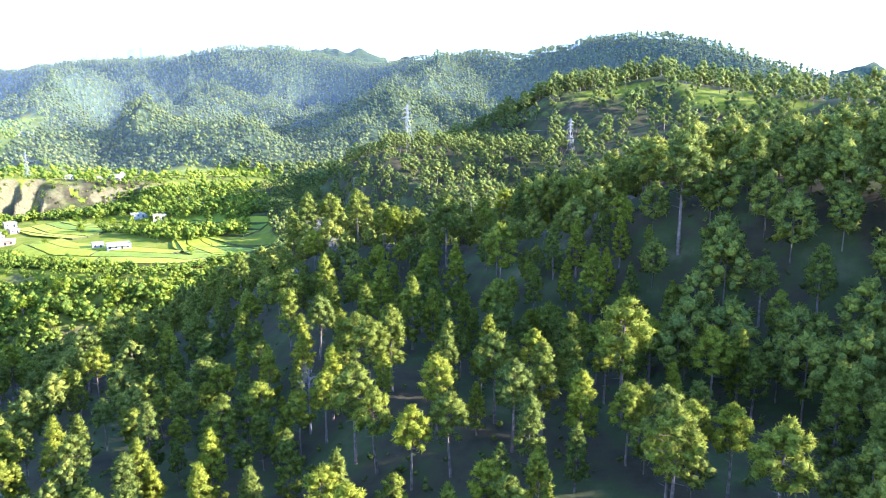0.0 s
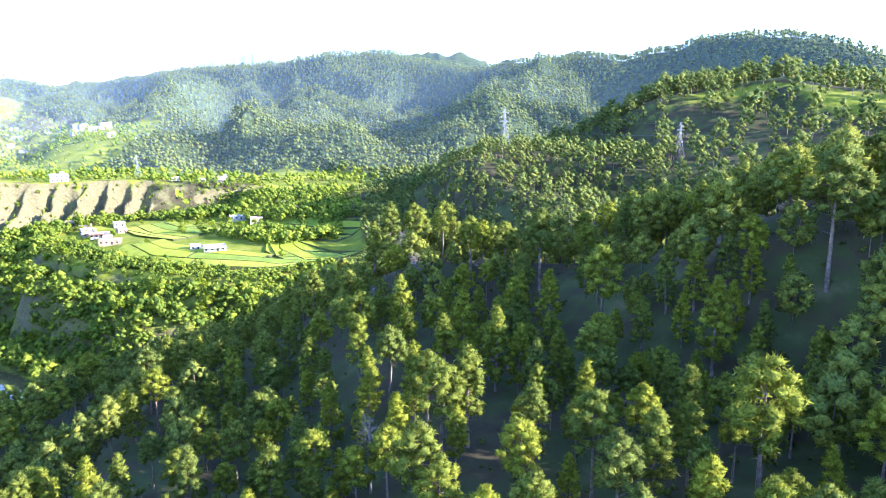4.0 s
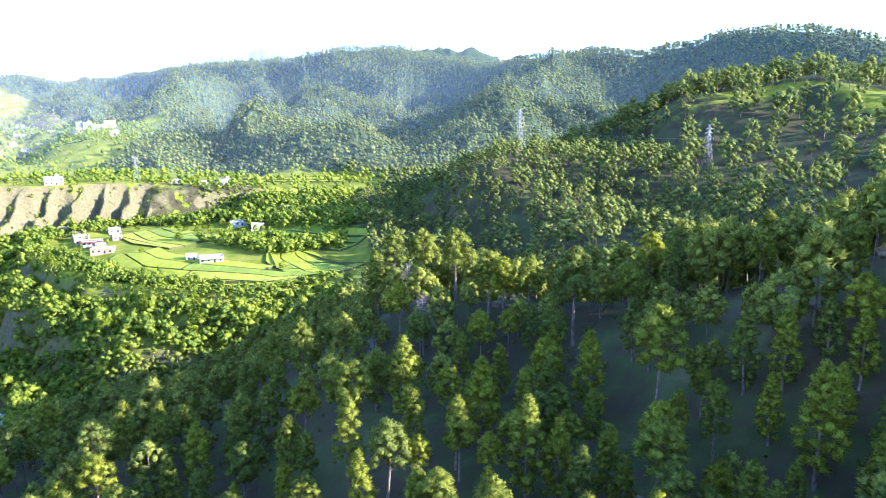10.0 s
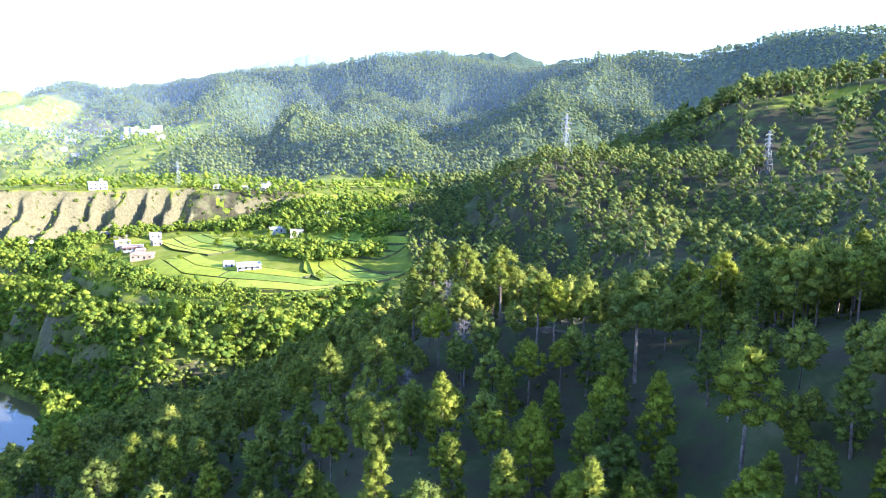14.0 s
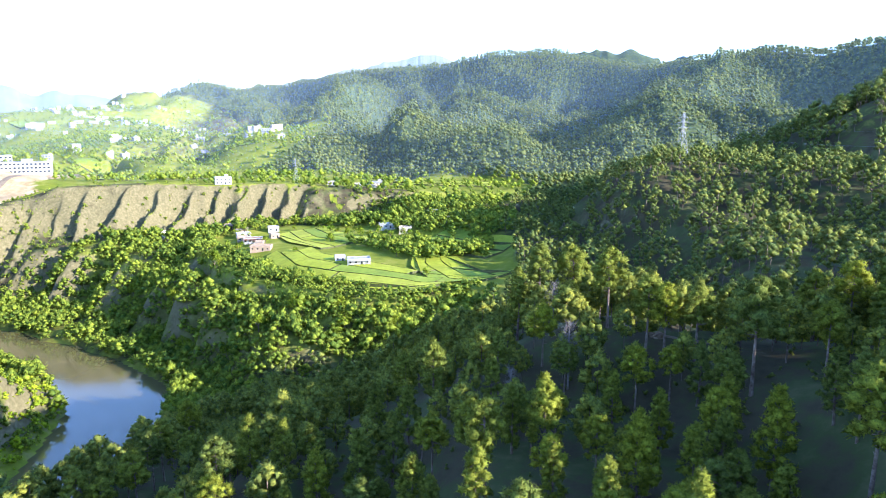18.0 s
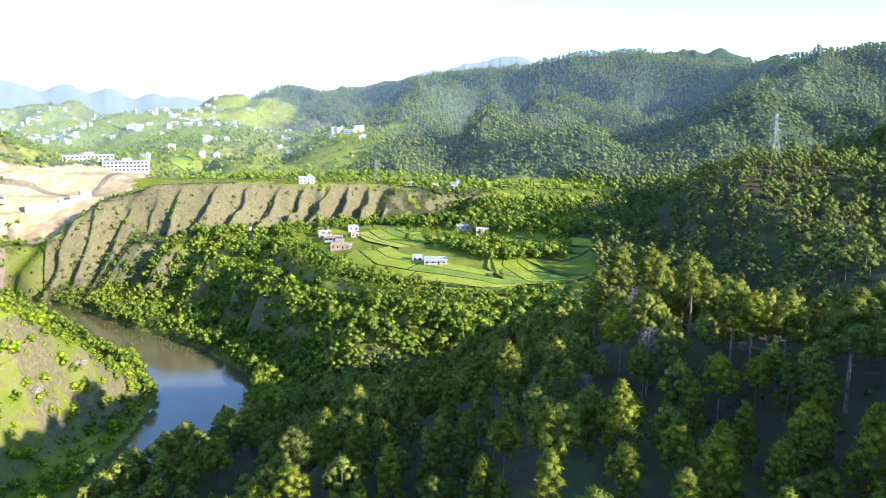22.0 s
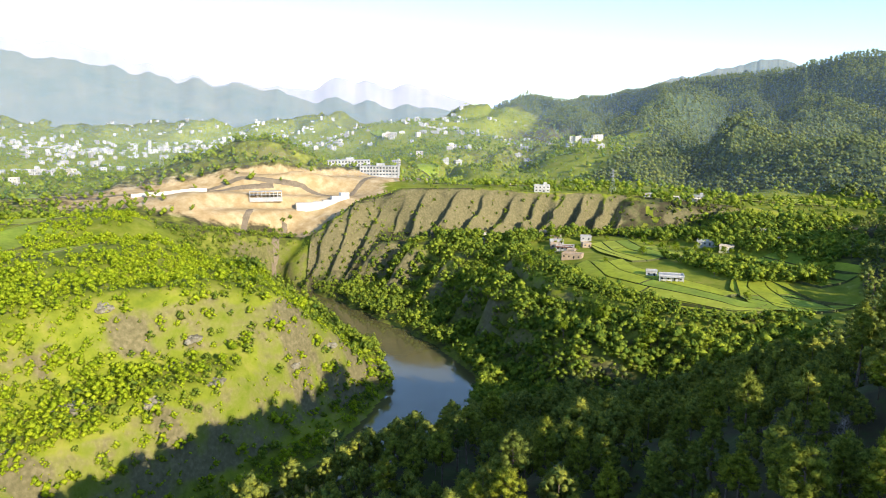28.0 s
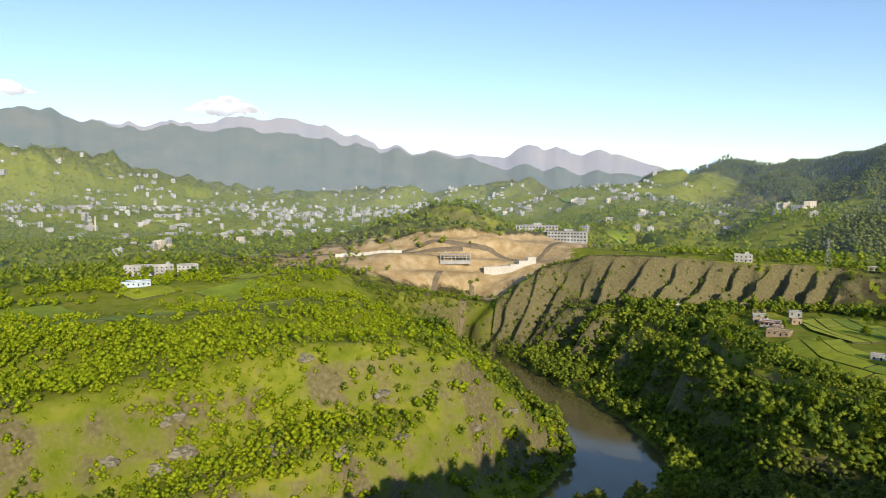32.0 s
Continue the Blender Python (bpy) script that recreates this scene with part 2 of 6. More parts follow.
# ---- landforms: crest lines, valley floors and terrace edges, each with its cover ----
# cover: P pine wood, S scrub, G grass and crops, R rock, Q bare soil
LAND = [
    ("river_bed", "S", [(-522, 434, -2), (-450, 414, -4), (-370, 382, -4), (-290, 352, -4), (-232, 312, -4), (-212, 260, -4), (-196, 210, -4), (-190, 150, -4), (-185, 80, -4), (-190, 0, -4), (-200, -120, -4), (-240, -400, -4)]),
    ("near_ridge", "P", [(205, -40, 143), (160, 40, 133), (122, 78, 130), (90, 101, 126), (72, 114, 117), (56, 129, 109), (40, 138, 104), (16, 154, 103), (14, 183, 98), (-20, 216, 80), (-60, 258, 50), (-105, 285, 20)]),
    ("near_slope", "P", [(70, 0, 97), (45, 42, 93), (20, 58, 93), (10, 90, 94), (-10, 130, 93)]),
    ("near_back", "P", [(60, -120, 98), (0, -90, 91), (-30, -30, 86), (-40, 60, 81), (-50, 130, 78)]),
    ("near_shoulder", "P", [(-110, -140, 60), (-115, -40, 57), (-108, 50, 59), (-92, 130, 62), (-90, 200, 48)]),
    # crest out of view, heights set for the shadow it throws
    ("shadow_crest", "P", [(205, -40, 143), (195, -160, 143), (180, -400, 148)]),
    ("shadow_crest_east", "P", [(205, -40, 143), (290, 60, 158), (370, 200, 157), (400, 370, 157), (408, 435, 155), (382, 515, 168), (338, 597, 188), (262, 632, 167), (200, 680, 130)]),
    ("back_slope", "P", [(520, -300, 150), (560, 0, 150), (600, 300, 150)]),
    ("hidden_ravine", "P", [(230, 120, 112), (150, 180, 98), (80, 215, 82), (30, 265, 66), (-15, 330, 50), (-60, 320, 28), (-130, 305, 10)]),
    ("ravine_head", "P", [(-15, 330, 50), (10, 400, 58), (-10, 480, 62), (-15, 600, 60), (0, 680, 62), (90, 760, 72), (240, 930, 104), (340, 1150, 160)]),
    ("pylon_hill", "P", [(78, 520, 119), (90, 470, 100), (110, 400, 84), (130, 330, 88)]),
    ("pylon_saddle", "P", [(78, 520, 119), (140, 500, 112), (198, 455, 115), (270, 500, 135), (330, 560, 172)]),
    ("pylon_hill_left", "P", [(78, 520, 119), (35, 545, 108), (5, 540, 84)]),
    ("crest_meadow", "G", [(392, 430, 149), (372, 492, 159), (340, 556, 174), (300, 596, 168)]),
    ("dark_slope", "P", [(190, 300, 103), (250, 320, 113), (320, 345, 126), (340, 440, 134)]),
    ("bank_foot_east", "S", [(-172, 292, 3), (-200, 335, 3), (-255, 372, 3), (-325, 402, 3), (-400, 424, 3), (-450, 436, 4)]),
    ("bank_mid", "S", [(-110, 335, 30), (-150, 345, 36), (-190, 362, 36), (-225, 400, 34), (-262, 432, 32)]),
    ("field_edge", "G", [(-75, 385, 51), (-95, 364, 51), (-118, 366, 51), (-156, 374, 51), (-192, 388, 52), (-240, 434, 52), (-262, 470, 52)]),
    ("field_middle", "G", [(-60, 430, 51), (-100, 410, 52), (-139, 433, 53), (-190, 470, 53), (-240, 510, 53)]),
    ("field_back", "G", [(-62, 480, 54), (-100, 500, 55), (-150, 520, 55), (-200, 540, 55), (-240, 566, 55)]),
    ("village_edge", "S", [(-290, 548, 54), (-335, 520, 52), (-320, 480, 46)]),
    ("cliff_foot", "S", [(-110, 585, 62), (-170, 600, 58), (-239, 582, 55), (-286, 560, 54), (-345, 524, 52), (-400, 482, 46)]),
    ("cliff_top", "G", [(-150, 680, 76), (-234, 650, 83), (-272, 630, 86), (-326, 592, 87), (-372, 560, 91), (-434, 520, 90), (-473, 497, 76), (-503, 468, 43), (-512, 445, 20)]),
    ("field_drop", "S", [(-66, 360, 43), (-92, 348, 43), (-122, 349, 43), (-162, 357, 43), (-203, 374, 43), (-258, 426, 43)]),
    ("cliff_back", "G", [(-200, 790, 76), (-300, 720, 84), (-400, 660, 86), (-520, 640, 84)]),
    ("yellow_terrace", "G", [(-215, 765, 76), (-150, 780, 74), (-85, 800, 71)]),
    ("hut_slope", "S", [(-60, 560, 62), (-118, 573, 62), (-150, 640, 70), (-90, 680, 66)]),
    ("bank_nose", "S", [(-330, 130, 76), (-300, 185, 77), (-275, 222, 73), (-268, 254, 46), (-262, 282, 20), (-252, 300, 4)]),
    ("bank_foot_west", "S", [(-255, 300, 3), (-238, 262, 3), (-224, 215, 3), (-218, 150, 3), (-213, 80, 3), (-218, 0, 3), (-230, -120, 3)]),
    ("bank_foot_far", "S", [(-255, 300, 3), (-320, 330, 3), (-372, 360, 3), (-450, 398, 3)]),
    ("bank_rock", "S", [(-258, -40, 42), (-252, 50, 40), (-258, 120, 42), (-262, 180, 45)]),
    ("bank_rim", "G", [(-300, -150, 74), (-292, 0, 74), (-296, 60, 74), (-330, 130, 76)]),
    ("bank_far_side", "S", [(-340, 270, 44), (-390, 290, 50), (-450, 330, 44)]),
    ("bank_table", "G", [(-380, -60, 78), (-400, 80, 77), (-400, 190, 76), (-450, 250, 72)]),
    ("villa_table", "G", [(-640, 0, 78), (-620, 120, 76), (-600, 200, 76), (-560, 300, 76)]),
    ("quarry_low", "Q", [(-556, 520, 62), (-580, 480, 64), (-600, 440, 66)]),
    ("quarry_floor", "Q", [(-545, 560, 72), (-575, 520, 74), (-600, 480, 78), (-640, 430, 82)]),
    ("quarry_top", "Q", [(-560, 640, 88), (-610, 600, 90), (-660, 530, 94)]),
    ("quarry_spill", "Q", [(-545, 505, 55), (-532, 480, 42)]),
    ("quarry_slope", "S", [(-535, 470, 36), (-555, 425, 46), (-560, 385, 54), (-600, 340, 68)]),
    ("knob_side", "S", [(-620, 640, 98), (-640, 570, 104), (-690, 530, 108), (-740, 520, 104)]),
    ("knob", "S", [(-650, 610, 112), (-690, 580, 135), (-740, 570, 122)]),
    ("plain_near", "G", [(-900, 500, 84), (-860, 700, 84), (-780, 850, 92), (-560, 850, 96)]),
    ("town_low", "G", [(-1150, -100, 92), (-1100, 300, 84), (-1050, 700, 80), (-1100, 1050, 84)]),
    ("town_mid", "G", [(-1750, -200, 135), (-1700, 300, 120), (-1650, 800, 106), (-1600, 1300, 96)]),
    ("town_hill", "S", [(-2200, -300, 290), (-2250, 300, 270), (-2300, 700, 220), (-2350, 1100, 160), (-2450, 1500, 130)]),
    ("far_plain", "G", [(-2600, 1900, 125), (-2200, 2000, 120), (-1900, 2500, 130), (-2600, 3200, 150)]),
    ("village_spur", "G", [(-455, 1001, 112), (-490, 1190, 126)]),
    ("wooded_spur", "P", [(-500, 1260, 131), (-560, 1500, 165)]),
    ("village_spur_west", "G", [(-760, 1100, 112), (-900, 1350, 130), (-1221, 1500, 160), (-1180, 1860, 178)]),
    ("low_hills", "S", [(-1825, 1852, 185), (-1500, 1900, 170), (-1180, 1860, 178)]),
    ("village_valley", "S", [(-600, 800, 78), (-650, 1050, 84), (-700, 1400, 100), (-850, 1800, 130)]),
    ("skyline", "P", [(-1900, 2900, 150), (-1441, 2630, 212), (-1235, 2513, 232), (-1019, 2390, 255), (-671, 2198, 301), (-380, 2080, 300), (-101, 1996, 321), (165, 1791, 272), (351, 1662, 280), (449, 1429, 270), (594, 1376, 296), (695, 1190, 282), (800, 1010, 215), (870, 700, 150)]),
    ("spur_west", "P", [(-1019, 2390, 255), (-900, 2050, 225), (-820, 1750, 170)]),
    ("spur_mid", "P", [(-671, 2198, 301), (-610, 1900, 250), (-540, 1650, 195)]),
    ("spur_main", "P", [(-101, 1996, 321), (-180, 1650, 245), (-240, 1350, 180), (-254, 1080, 132), (-170, 990, 112)]),
    ("bluff", "P", [(-254, 1080, 132), (-150, 985, 122), (-86, 930, 108), (-50, 890, 84)]),
    ("spur_east", "P", [(351, 1662, 265), (270, 1400, 225), (180, 1180, 170), (110, 1000, 118)]),
    ("valley_west", "P", [(-420, 1900, 200), (-400, 1500, 140), (-350, 1150, 100), (-260, 900, 82)]),
    ("valley_mid", "P", [(60, 1650, 200), (10, 1350, 140), (0, 1100, 100), (-20, 850, 72)]),
    ("valley_north", "P", [(450, 1250, 190), (420, 1000, 140), (380, 800, 130)]),
    ("outer", "P", [(1500, 2500, 110), (1800, 500, 100), (1500, -1500, 120)]),
    ("outer_south", "S", [(700, -1500, 140), (-600, -1500, 120), (-1500, -1200, 120)]),
    ("outer_north", "P", [(-1200, 4000, 200), (500, 3500, 150), (2500, 4200, 110), (4500, 0, 100), (0, -4500, 150), (-4500, -1500, 240), (-4600, 1500, 200), (-4000, 3800, 180)]),
]
CLIFF_FACE = [(-190, 632, 66), (-239, 616, 69), (-286, 594, 70), (-345, 558, 72), (-410, 508, 66), (-468, 470, 40)]
RNG = np.random.default_rng(7)
_lat = RNG.random((256, 256))


def vnoise(x, y):
    xi, yi = np.floor(x).astype(int), np.floor(y).astype(int)
    u, v = x - xi, y - yi
    u, v = u * u * (3 - 2 * u), v * v * (3 - 2 * v)
    g = lambda a, b: _lat[a % 256, b % 256]
    return (g(xi, yi) * (1 - u) + g(xi + 1, yi) * u) * (1 - v) + (g(xi, yi + 1) * (1 - u) + g(xi + 1, yi + 1) * u) * v - 0.5


def fbm(x, y, size, octaves=4, ridged=False):
    s, a, f = 0.0, 1.0, 1.0 / size
    for k in range(octaves):
        n = vnoise(x * f + 17.3 * k, y * f - 9.1 * k)
        s = s + a * ((0.25 - np.abs(n)) * 2 if ridged else n * 2)
        a, f = a * 0.5, f * 2.03
    return s


def along(x, y, pts):
    """Distance to a polyline, the height there and the run along it."""
    best = np.full(x.shape, 1e9)
    hz, run = np.zeros(x.shape), np.zeros(x.shape)
    total = 0.0
    for (ax, ay, az), (bx, by, bz) in zip(pts[:-1], pts[1:]):
        dx, dy = bx - ax, by - ay
        ln = math.hypot(dx, dy)
        t = np.clip(((x - ax) * dx + (y - ay) * dy) / (ln * ln), 0, 1)
        d = np.hypot(x - ax - t * dx, y - ay - t * dy)
        m = d < best
        best = np.where(m, d, best)
        hz = np.where(m, az + t * (bz - az), hz)
        run = np.where(m, total + t * ln, run)
        total += ln
    return best, hz, run


def line_of(name):
    return next(p for n, _, p in LAND if n == name)


def land(x, y, ribs=True):
    """Height of the ground and its cover weights at (x, y), arrays. ribs: with the buttresses of the long cliff standing out."""
    x, y = np.asarray(x, float), np.asarray(y, float)
    x0, y0 = x, y
    # ribs and gullies: the long cliff and the river bank below it are cut back at even steps
    d, _, run = along(x, y, line_of("cliff_top"))
    run = run + 62 * vnoise(run / 70, run * 0) - 0.62 * d
    f = (run / 28.0) % 1.0
    rib = np.where(f < 0.66, f / 0.66, (1 - f) / 0.34) * ribs
    shift = np.exp(-(d / 42) ** 4) * (1 - rib) * 26 * (0.72 + 1.1 * vnoise(run / 33.0, run * 0)) * np.clip((x + 500) / 50, 0, 1)
    d, _, run = along(x, y, line_of("bank_foot_east"))
    run = run + 22 * vnoise(run / 60, run * 0 + 3)
    f = (run / 47.0) % 1.0
    rib = np.where(f < 0.6, f / 0.6, (1 - f) / 0.4)
    shift = np.maximum(shift, np.exp(-((d - 42) / 34) ** 4) * (1 - rib) * 34 * np.clip((x + 150) / -60, 0, 1) * np.clip((x + 470) / 50, 0, 1))
    x, y = x + 0.54 * shift, y - 0.84 * shift
    h, w = np.zeros(x.shape), np.zeros(x.shape)
    cover = {k: np.zeros(x.shape) for k in "PSGRQ"}
    for name, kind, pts in LAND:
        d, z, _ = along(x, y, pts)
        k = (d * d + 9.0) ** -1.5
        h += k * z
        w += k
        cover[kind] += (d * d + 16.0) ** -2
    h = h / w
    tot = sum(cover.values())
    cover = {k: v / tot for k, v in cover.items()}
    far = np.hypot(x, y)
    # relief grows with distance from the terraces and the water
    wild = cover["P"] + cover["S"] + 0.6 * cover["R"] + 0.12 * cover["G"] + 0.25 * cover["Q"]
    above = np.clip(h / 25.0, 0, 1)
    h = h + wild * above * (fbm(x, y, 46, 4) * np.clip(far / 220, 0.5, 1.6) * 2.2)
    dsky = along(x, y, line_of("skyline"))[0]
    calm = np.clip((far - 650) / 800, 0, 1) * (1 - 0.85 * np.exp(-(dsky / 130) ** 2))
    h = h + wild * above * calm * ((fbm(x + 40 * vnoise(x / 90, y / 90) + 0.25 * y, y * 0.62, 270, 5, True) - 0.45) * 135 + fbm(x, y, 70, 3) * 7)
    # river channel
    x, y = x0, y0
    d, _, run = along(x, y, line_of("river_bed"))
    half = np.interp(run, [0, 90, 190, 300, 430, 1000], [6, 9, 17, 25, 22, 20])
    chan = np.clip((d - half) / 5.0, -1, 1)
    h = np.where(d < half + 5, np.where(chan < 0, np.minimum(h, -2.5), np.minimum(h, 0.3 + 3.0 * np.clip(chan, 0, 1))), np.maximum(h, 0.9))
    return h, cover


def mesh_object(name, verts, faces, mats, parent=None, smooth=False, mat_index=None, normals=None):
    me = bpy.data.meshes.new(name)
    verts, faces = np.asarray(verts, np.float32), np.asarray(faces, np.int32)
    n = faces.shape[1]
    me.vertices.add(len(verts))
    me.vertices.foreach_set("co", verts.ravel())
    me.loops.add(faces.size)
    me.loops.foreach_set("vertex_index", faces.ravel())
    me.polygons.add(len(faces))
    me.polygons.foreach_set("loop_start", np.arange(0, faces.size, n, dtype=np.int32))
    for m in mats:
        me.materials.append(m)
    if mat_index is not None:
        me.polygons.foreach_set("material_index", np.asarray(mat_index, np.int32))
    me.update(calc_edges=True)
    me.polygons.foreach_set("use_smooth", np.full(len(faces), bool(smooth)))
    if normals is not None:
        me.normals_split_custom_set_from_vertices(np.asarray(normals, np.float32))
    ob = new(name, me)
    ob.parent = parent
    return ob


# ---- ground: one sheet to the horizon, finer in the middle ----
def ground():
    n = 540
    u = np.linspace(-1, 1, n)
    ax = 183 * np.sinh(4 * u)
    gx, gy = np.meshgrid(ax - 225, ax + 455, indexing="ij")
    h, cover = land(gx, gy, False)
    v = np.stack([gx, gy, h], -1).reshape(-1, 3)
    i = np.arange(n * n).reshape(n, n)
    f = np.stack([i[:-1, :-1], i[1:, :-1], i[1:, 1:], i[:-1, 1:]], -1).reshape(-1, 4)
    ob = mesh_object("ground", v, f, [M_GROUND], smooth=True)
    gxh, gyh = np.gradient(h)
    step = np.gradient(ax)
    slope = np.hypot(gxh / step[:, None], gyh / step[None, :])
    rock = np.clip(cover["R"] + np.clip((slope - 0.9) * 0.8, 0, 0.40), 0, 1)
    bank = np.clip((-222 - gx) / 20, 0, 1) * np.clip((gx + 335) / 30, 0, 1) * np.clip((310 - gy) / 30, 0, 1)
    rock = np.clip(rock + bank * np.clip(0.65 * fbm(gx, gy, 13, 3) - 0.04, 0, 0.42), 0, 1)
    df, _, rf = along(gx, gy, line_of("bank_foot_east"))
    rf = rf + 22 * vnoise(rf / 60, rf * 0 + 3)
    fin = np.exp(-(((rf / 47.0) % 1.0 - 0.55) / 0.16) ** 2) * np.clip((-225 - gx) / 30, 0, 1) * (df < 95) * np.clip(h / 12, 0, 1)
    rock = np.clip(rock + fin * np.clip(0.42 + 0.5 * fbm(gx, gy, 15, 3), 0, 0.75), 0, 1)
    scar = np.exp(-((np.hypot(gx - 72, (gy - 98) * 1.2) / 22) ** 2))
    rock = np.clip(rock + scar * np.clip(0.3 + 0.5 * fbm(gx, gy, 12, 3), 0, 0.7), 0, 1)
    # alpha: where far pine ground takes the painted crowns and shaded gaps
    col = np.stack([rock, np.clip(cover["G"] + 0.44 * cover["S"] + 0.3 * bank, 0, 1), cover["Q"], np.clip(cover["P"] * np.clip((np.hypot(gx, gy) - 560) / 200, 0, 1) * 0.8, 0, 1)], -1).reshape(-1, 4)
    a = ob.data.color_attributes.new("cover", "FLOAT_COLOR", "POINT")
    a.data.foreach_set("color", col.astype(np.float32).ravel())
    tagged(ob, "rolling hill ground with pine litter, grass, rock and bare soil", "ground", kind="structure")
    return ob


ground()


def cliff():
    """The long eroded cliff: leaning buttresses and gullies, finer than the ground sheet behind it."""
    pts = line_of("cliff_top")[:8]
    rows, top, run = [], [], []
    for a, b in zip(pts[:-1], pts[1:]):
        a, b = Vector(a), Vector(b)
        n = max(2, int((b - a).xy.length / 1.4))
        for k in range(n):
            p = a.lerp(b, k / n)
            run.append(run[-1] + (b - a).xy.length / n if run else 0.0)
            rows.append(p)
            top.append(p.z)
    out = Vector((0.50, -0.866))
    across = np.concatenate([np.arange(-14, 0, 2.0), np.arange(0, 62, 1.3)])
    P = np.array([[(p.x + out.x * d, p.y + out.y * d) for d in across] for p in rows])
    base = land(P[..., 0], P[..., 1], False)[0]
    zt, run = np.array(top)[:, None], np.array(run)[:, None]
    d = across[None, :] + 0 * zt
    zf = base[:, -1:]
    nose = np.clip((run - 325) / 30, 0, 1)
    u = run - 0.55 * d + 15 * vnoise(run / 60, run * 0) + 4 * fbm(P[..., 0], P[..., 1], 14, 2)
    f, k = (u / 25.0) % 1.0, np.floor(u / 25.0)
    rib = np.where(f < 0.74, f / 0.74, (1 - f) / 0.26) ** 1.3
    depth = 20 + 13 * vnoise(k * 0.71 + 0.3, k * 0 + 4.4)
    bell = np.sin(np.pi * np.clip(d / 52, 0, 1)) ** 0.8
    s = np.clip((d + 3 * vnoise(run / 9, run * 0 + 8)) / 43, 0, 1)
    wall = zt + 0.6 - (zt - zf) * s ** 0.92 - depth * (1 - rib) * bell
    wall = np.where(nose > 0, base + nose * rib * 13 * bell + (1 - nose) * (wall - base), wall)
    rough = fbm(P[..., 0], P[..., 1], 8, 4) * 1.1 * bell
    fade = np.clip(np.minimum(across + 14, 61 - across) / 8, 0, 1)
    h = np.maximum(wall + rough, base + 0.25 + 0.5 * rough) - 1.3 * (1 - fade)
    n, m = h.shape
    i = np.arange(n * m).reshape(n, m)
    f = np.stack([i[:-1, :-1], i[:-1, 1:], i[1:, 1:], i[1:, :-1]], -1).reshape(-1, 4)
    V = np.concatenate([P, h[..., None]], -1)
    ob = mesh_object("cliff", V.reshape(-1, 3), f, [M_GROUND], smooth=True)
    grad = np.hypot(*np.gradient(h)) / 1.35
    bare = np.clip((grad - 0.55) * 0.9 + 0.35 * fbm(P[..., 0], P[..., 1], 22, 3), 0, 0.62)
    green = np.clip(0.34 - 0.1 * nose - 0.5 * fbm(P[..., 0], P[..., 1], 30, 3), 0.2, 0.95)
    col = np.stack([bare, green, 0 * bare, 0 * bare], -1).reshape(-1, 4)
    ob.data.color_attributes.new("cover", "FLOAT_COLOR", "POINT").data.foreach_set("color", col.astype(np.float32).ravel())
    tagged(ob, "long tan eroded cliff with leaning buttresses and shaded gullies", "cliff", kind="structure")
    # places for the bushes that cling to it: more in the gullies and towards the foot
    g = np.random.default_rng(61)
    pick = g.random(h.shape) < (0.022 + 0.09 * np.clip((75 - run) / 30, 0, 1) + 0.035 * (1 - rib) * np.clip(d / 40, 0, 1) + 0.045 * np.clip((d - 34) / 20, 0, 1) + 0.045 * nose) * (fade > 0.9)
    tufts = g.random(h.shape) < 0.20 * np.clip(0.5 + fbm(P[..., 0], P[..., 1], 16, 3), 0.05, 1) * (fade > 0.6)
    return V[pick], V[tufts]


CLIFF_BUSHES = cliff()


def water():
    pts = [(-215 + 260 * math.cos(a) * 2.2, 250 + 300 * math.sin(a) * 2.2) for a in np.linspace(0, 2 * math.pi, 24, endpoint=False)]
    bm = bmesh.new()
    top = [bm.verts.new((x, y, 0.0)) for x, y in pts]
    bm.faces.new(top)
    me = bpy.data.meshes.new("water")
    bm.to_mesh(me)
    me.materials.append(M_WATER)
    tagged(new("water", me), "still brown-green river water reflecting the sky", "river", kind="structure")


water()

# ---- trees ----
ICO = bmesh.new()
bmesh.ops.create_icosphere(ICO, subdivisions=1, radius=1.0)
ICO_V = np.array([v.co[:] for v in ICO.verts])
ICO_F = np.array([[v.index for v in f.verts] for f in ICO.faces])
ICO.free()


BALL = bmesh.new()
bmesh.ops.create_icosphere(BALL, subdivisions=2, radius=1.0)
BALL_V = np.array([v.co[:] for v in BALL.verts])
BALL_F = np.array([[v.index for v in f.verts] for f in BALL.faces])
BALL.free()


def blades(rng, centres, out, size, count):
    """Needle tufts: pointed blades that spread from each centre, turned outwards; with soft normals."""
    c = np.repeat(centres, count, 0)
    o = np.repeat(out, count, 0)
    s = np.repeat(size, count)[:, None]
    d = rng.normal(size=c.shape) * 0.8 + o * 1.0
    d /= np.linalg.norm(d, axis=1, keepdims=True)
    side = np.cross(d, o) + rng.normal(size=c.shape) * 0.35
    side /= np.linalg.norm(side, axis=1, keepdims=True)
    ln = s * rng.uniform(0.75, 1.25, (len(c), 1))
    nn = o * 0.75 + d * 0.45 + rng.normal(size=c.shape) * 0.3
    nn /= np.linalg.norm(nn, axis=1, keepdims=True)
    turn = np.where((np.cross(side, d) * nn).sum(1) < 0, 1.0, -1.0)[:, None]
    a = c + side * ln * 0.22 * turn
    b = c - side * ln * 0.22 * turn
    v = np.stack([a, b, c + d * ln], 1).reshape(-1, 3)
    f = np.arange(len(v)).reshape(-1, 3)
    return v, f, np.repeat(nn, 3, 0)


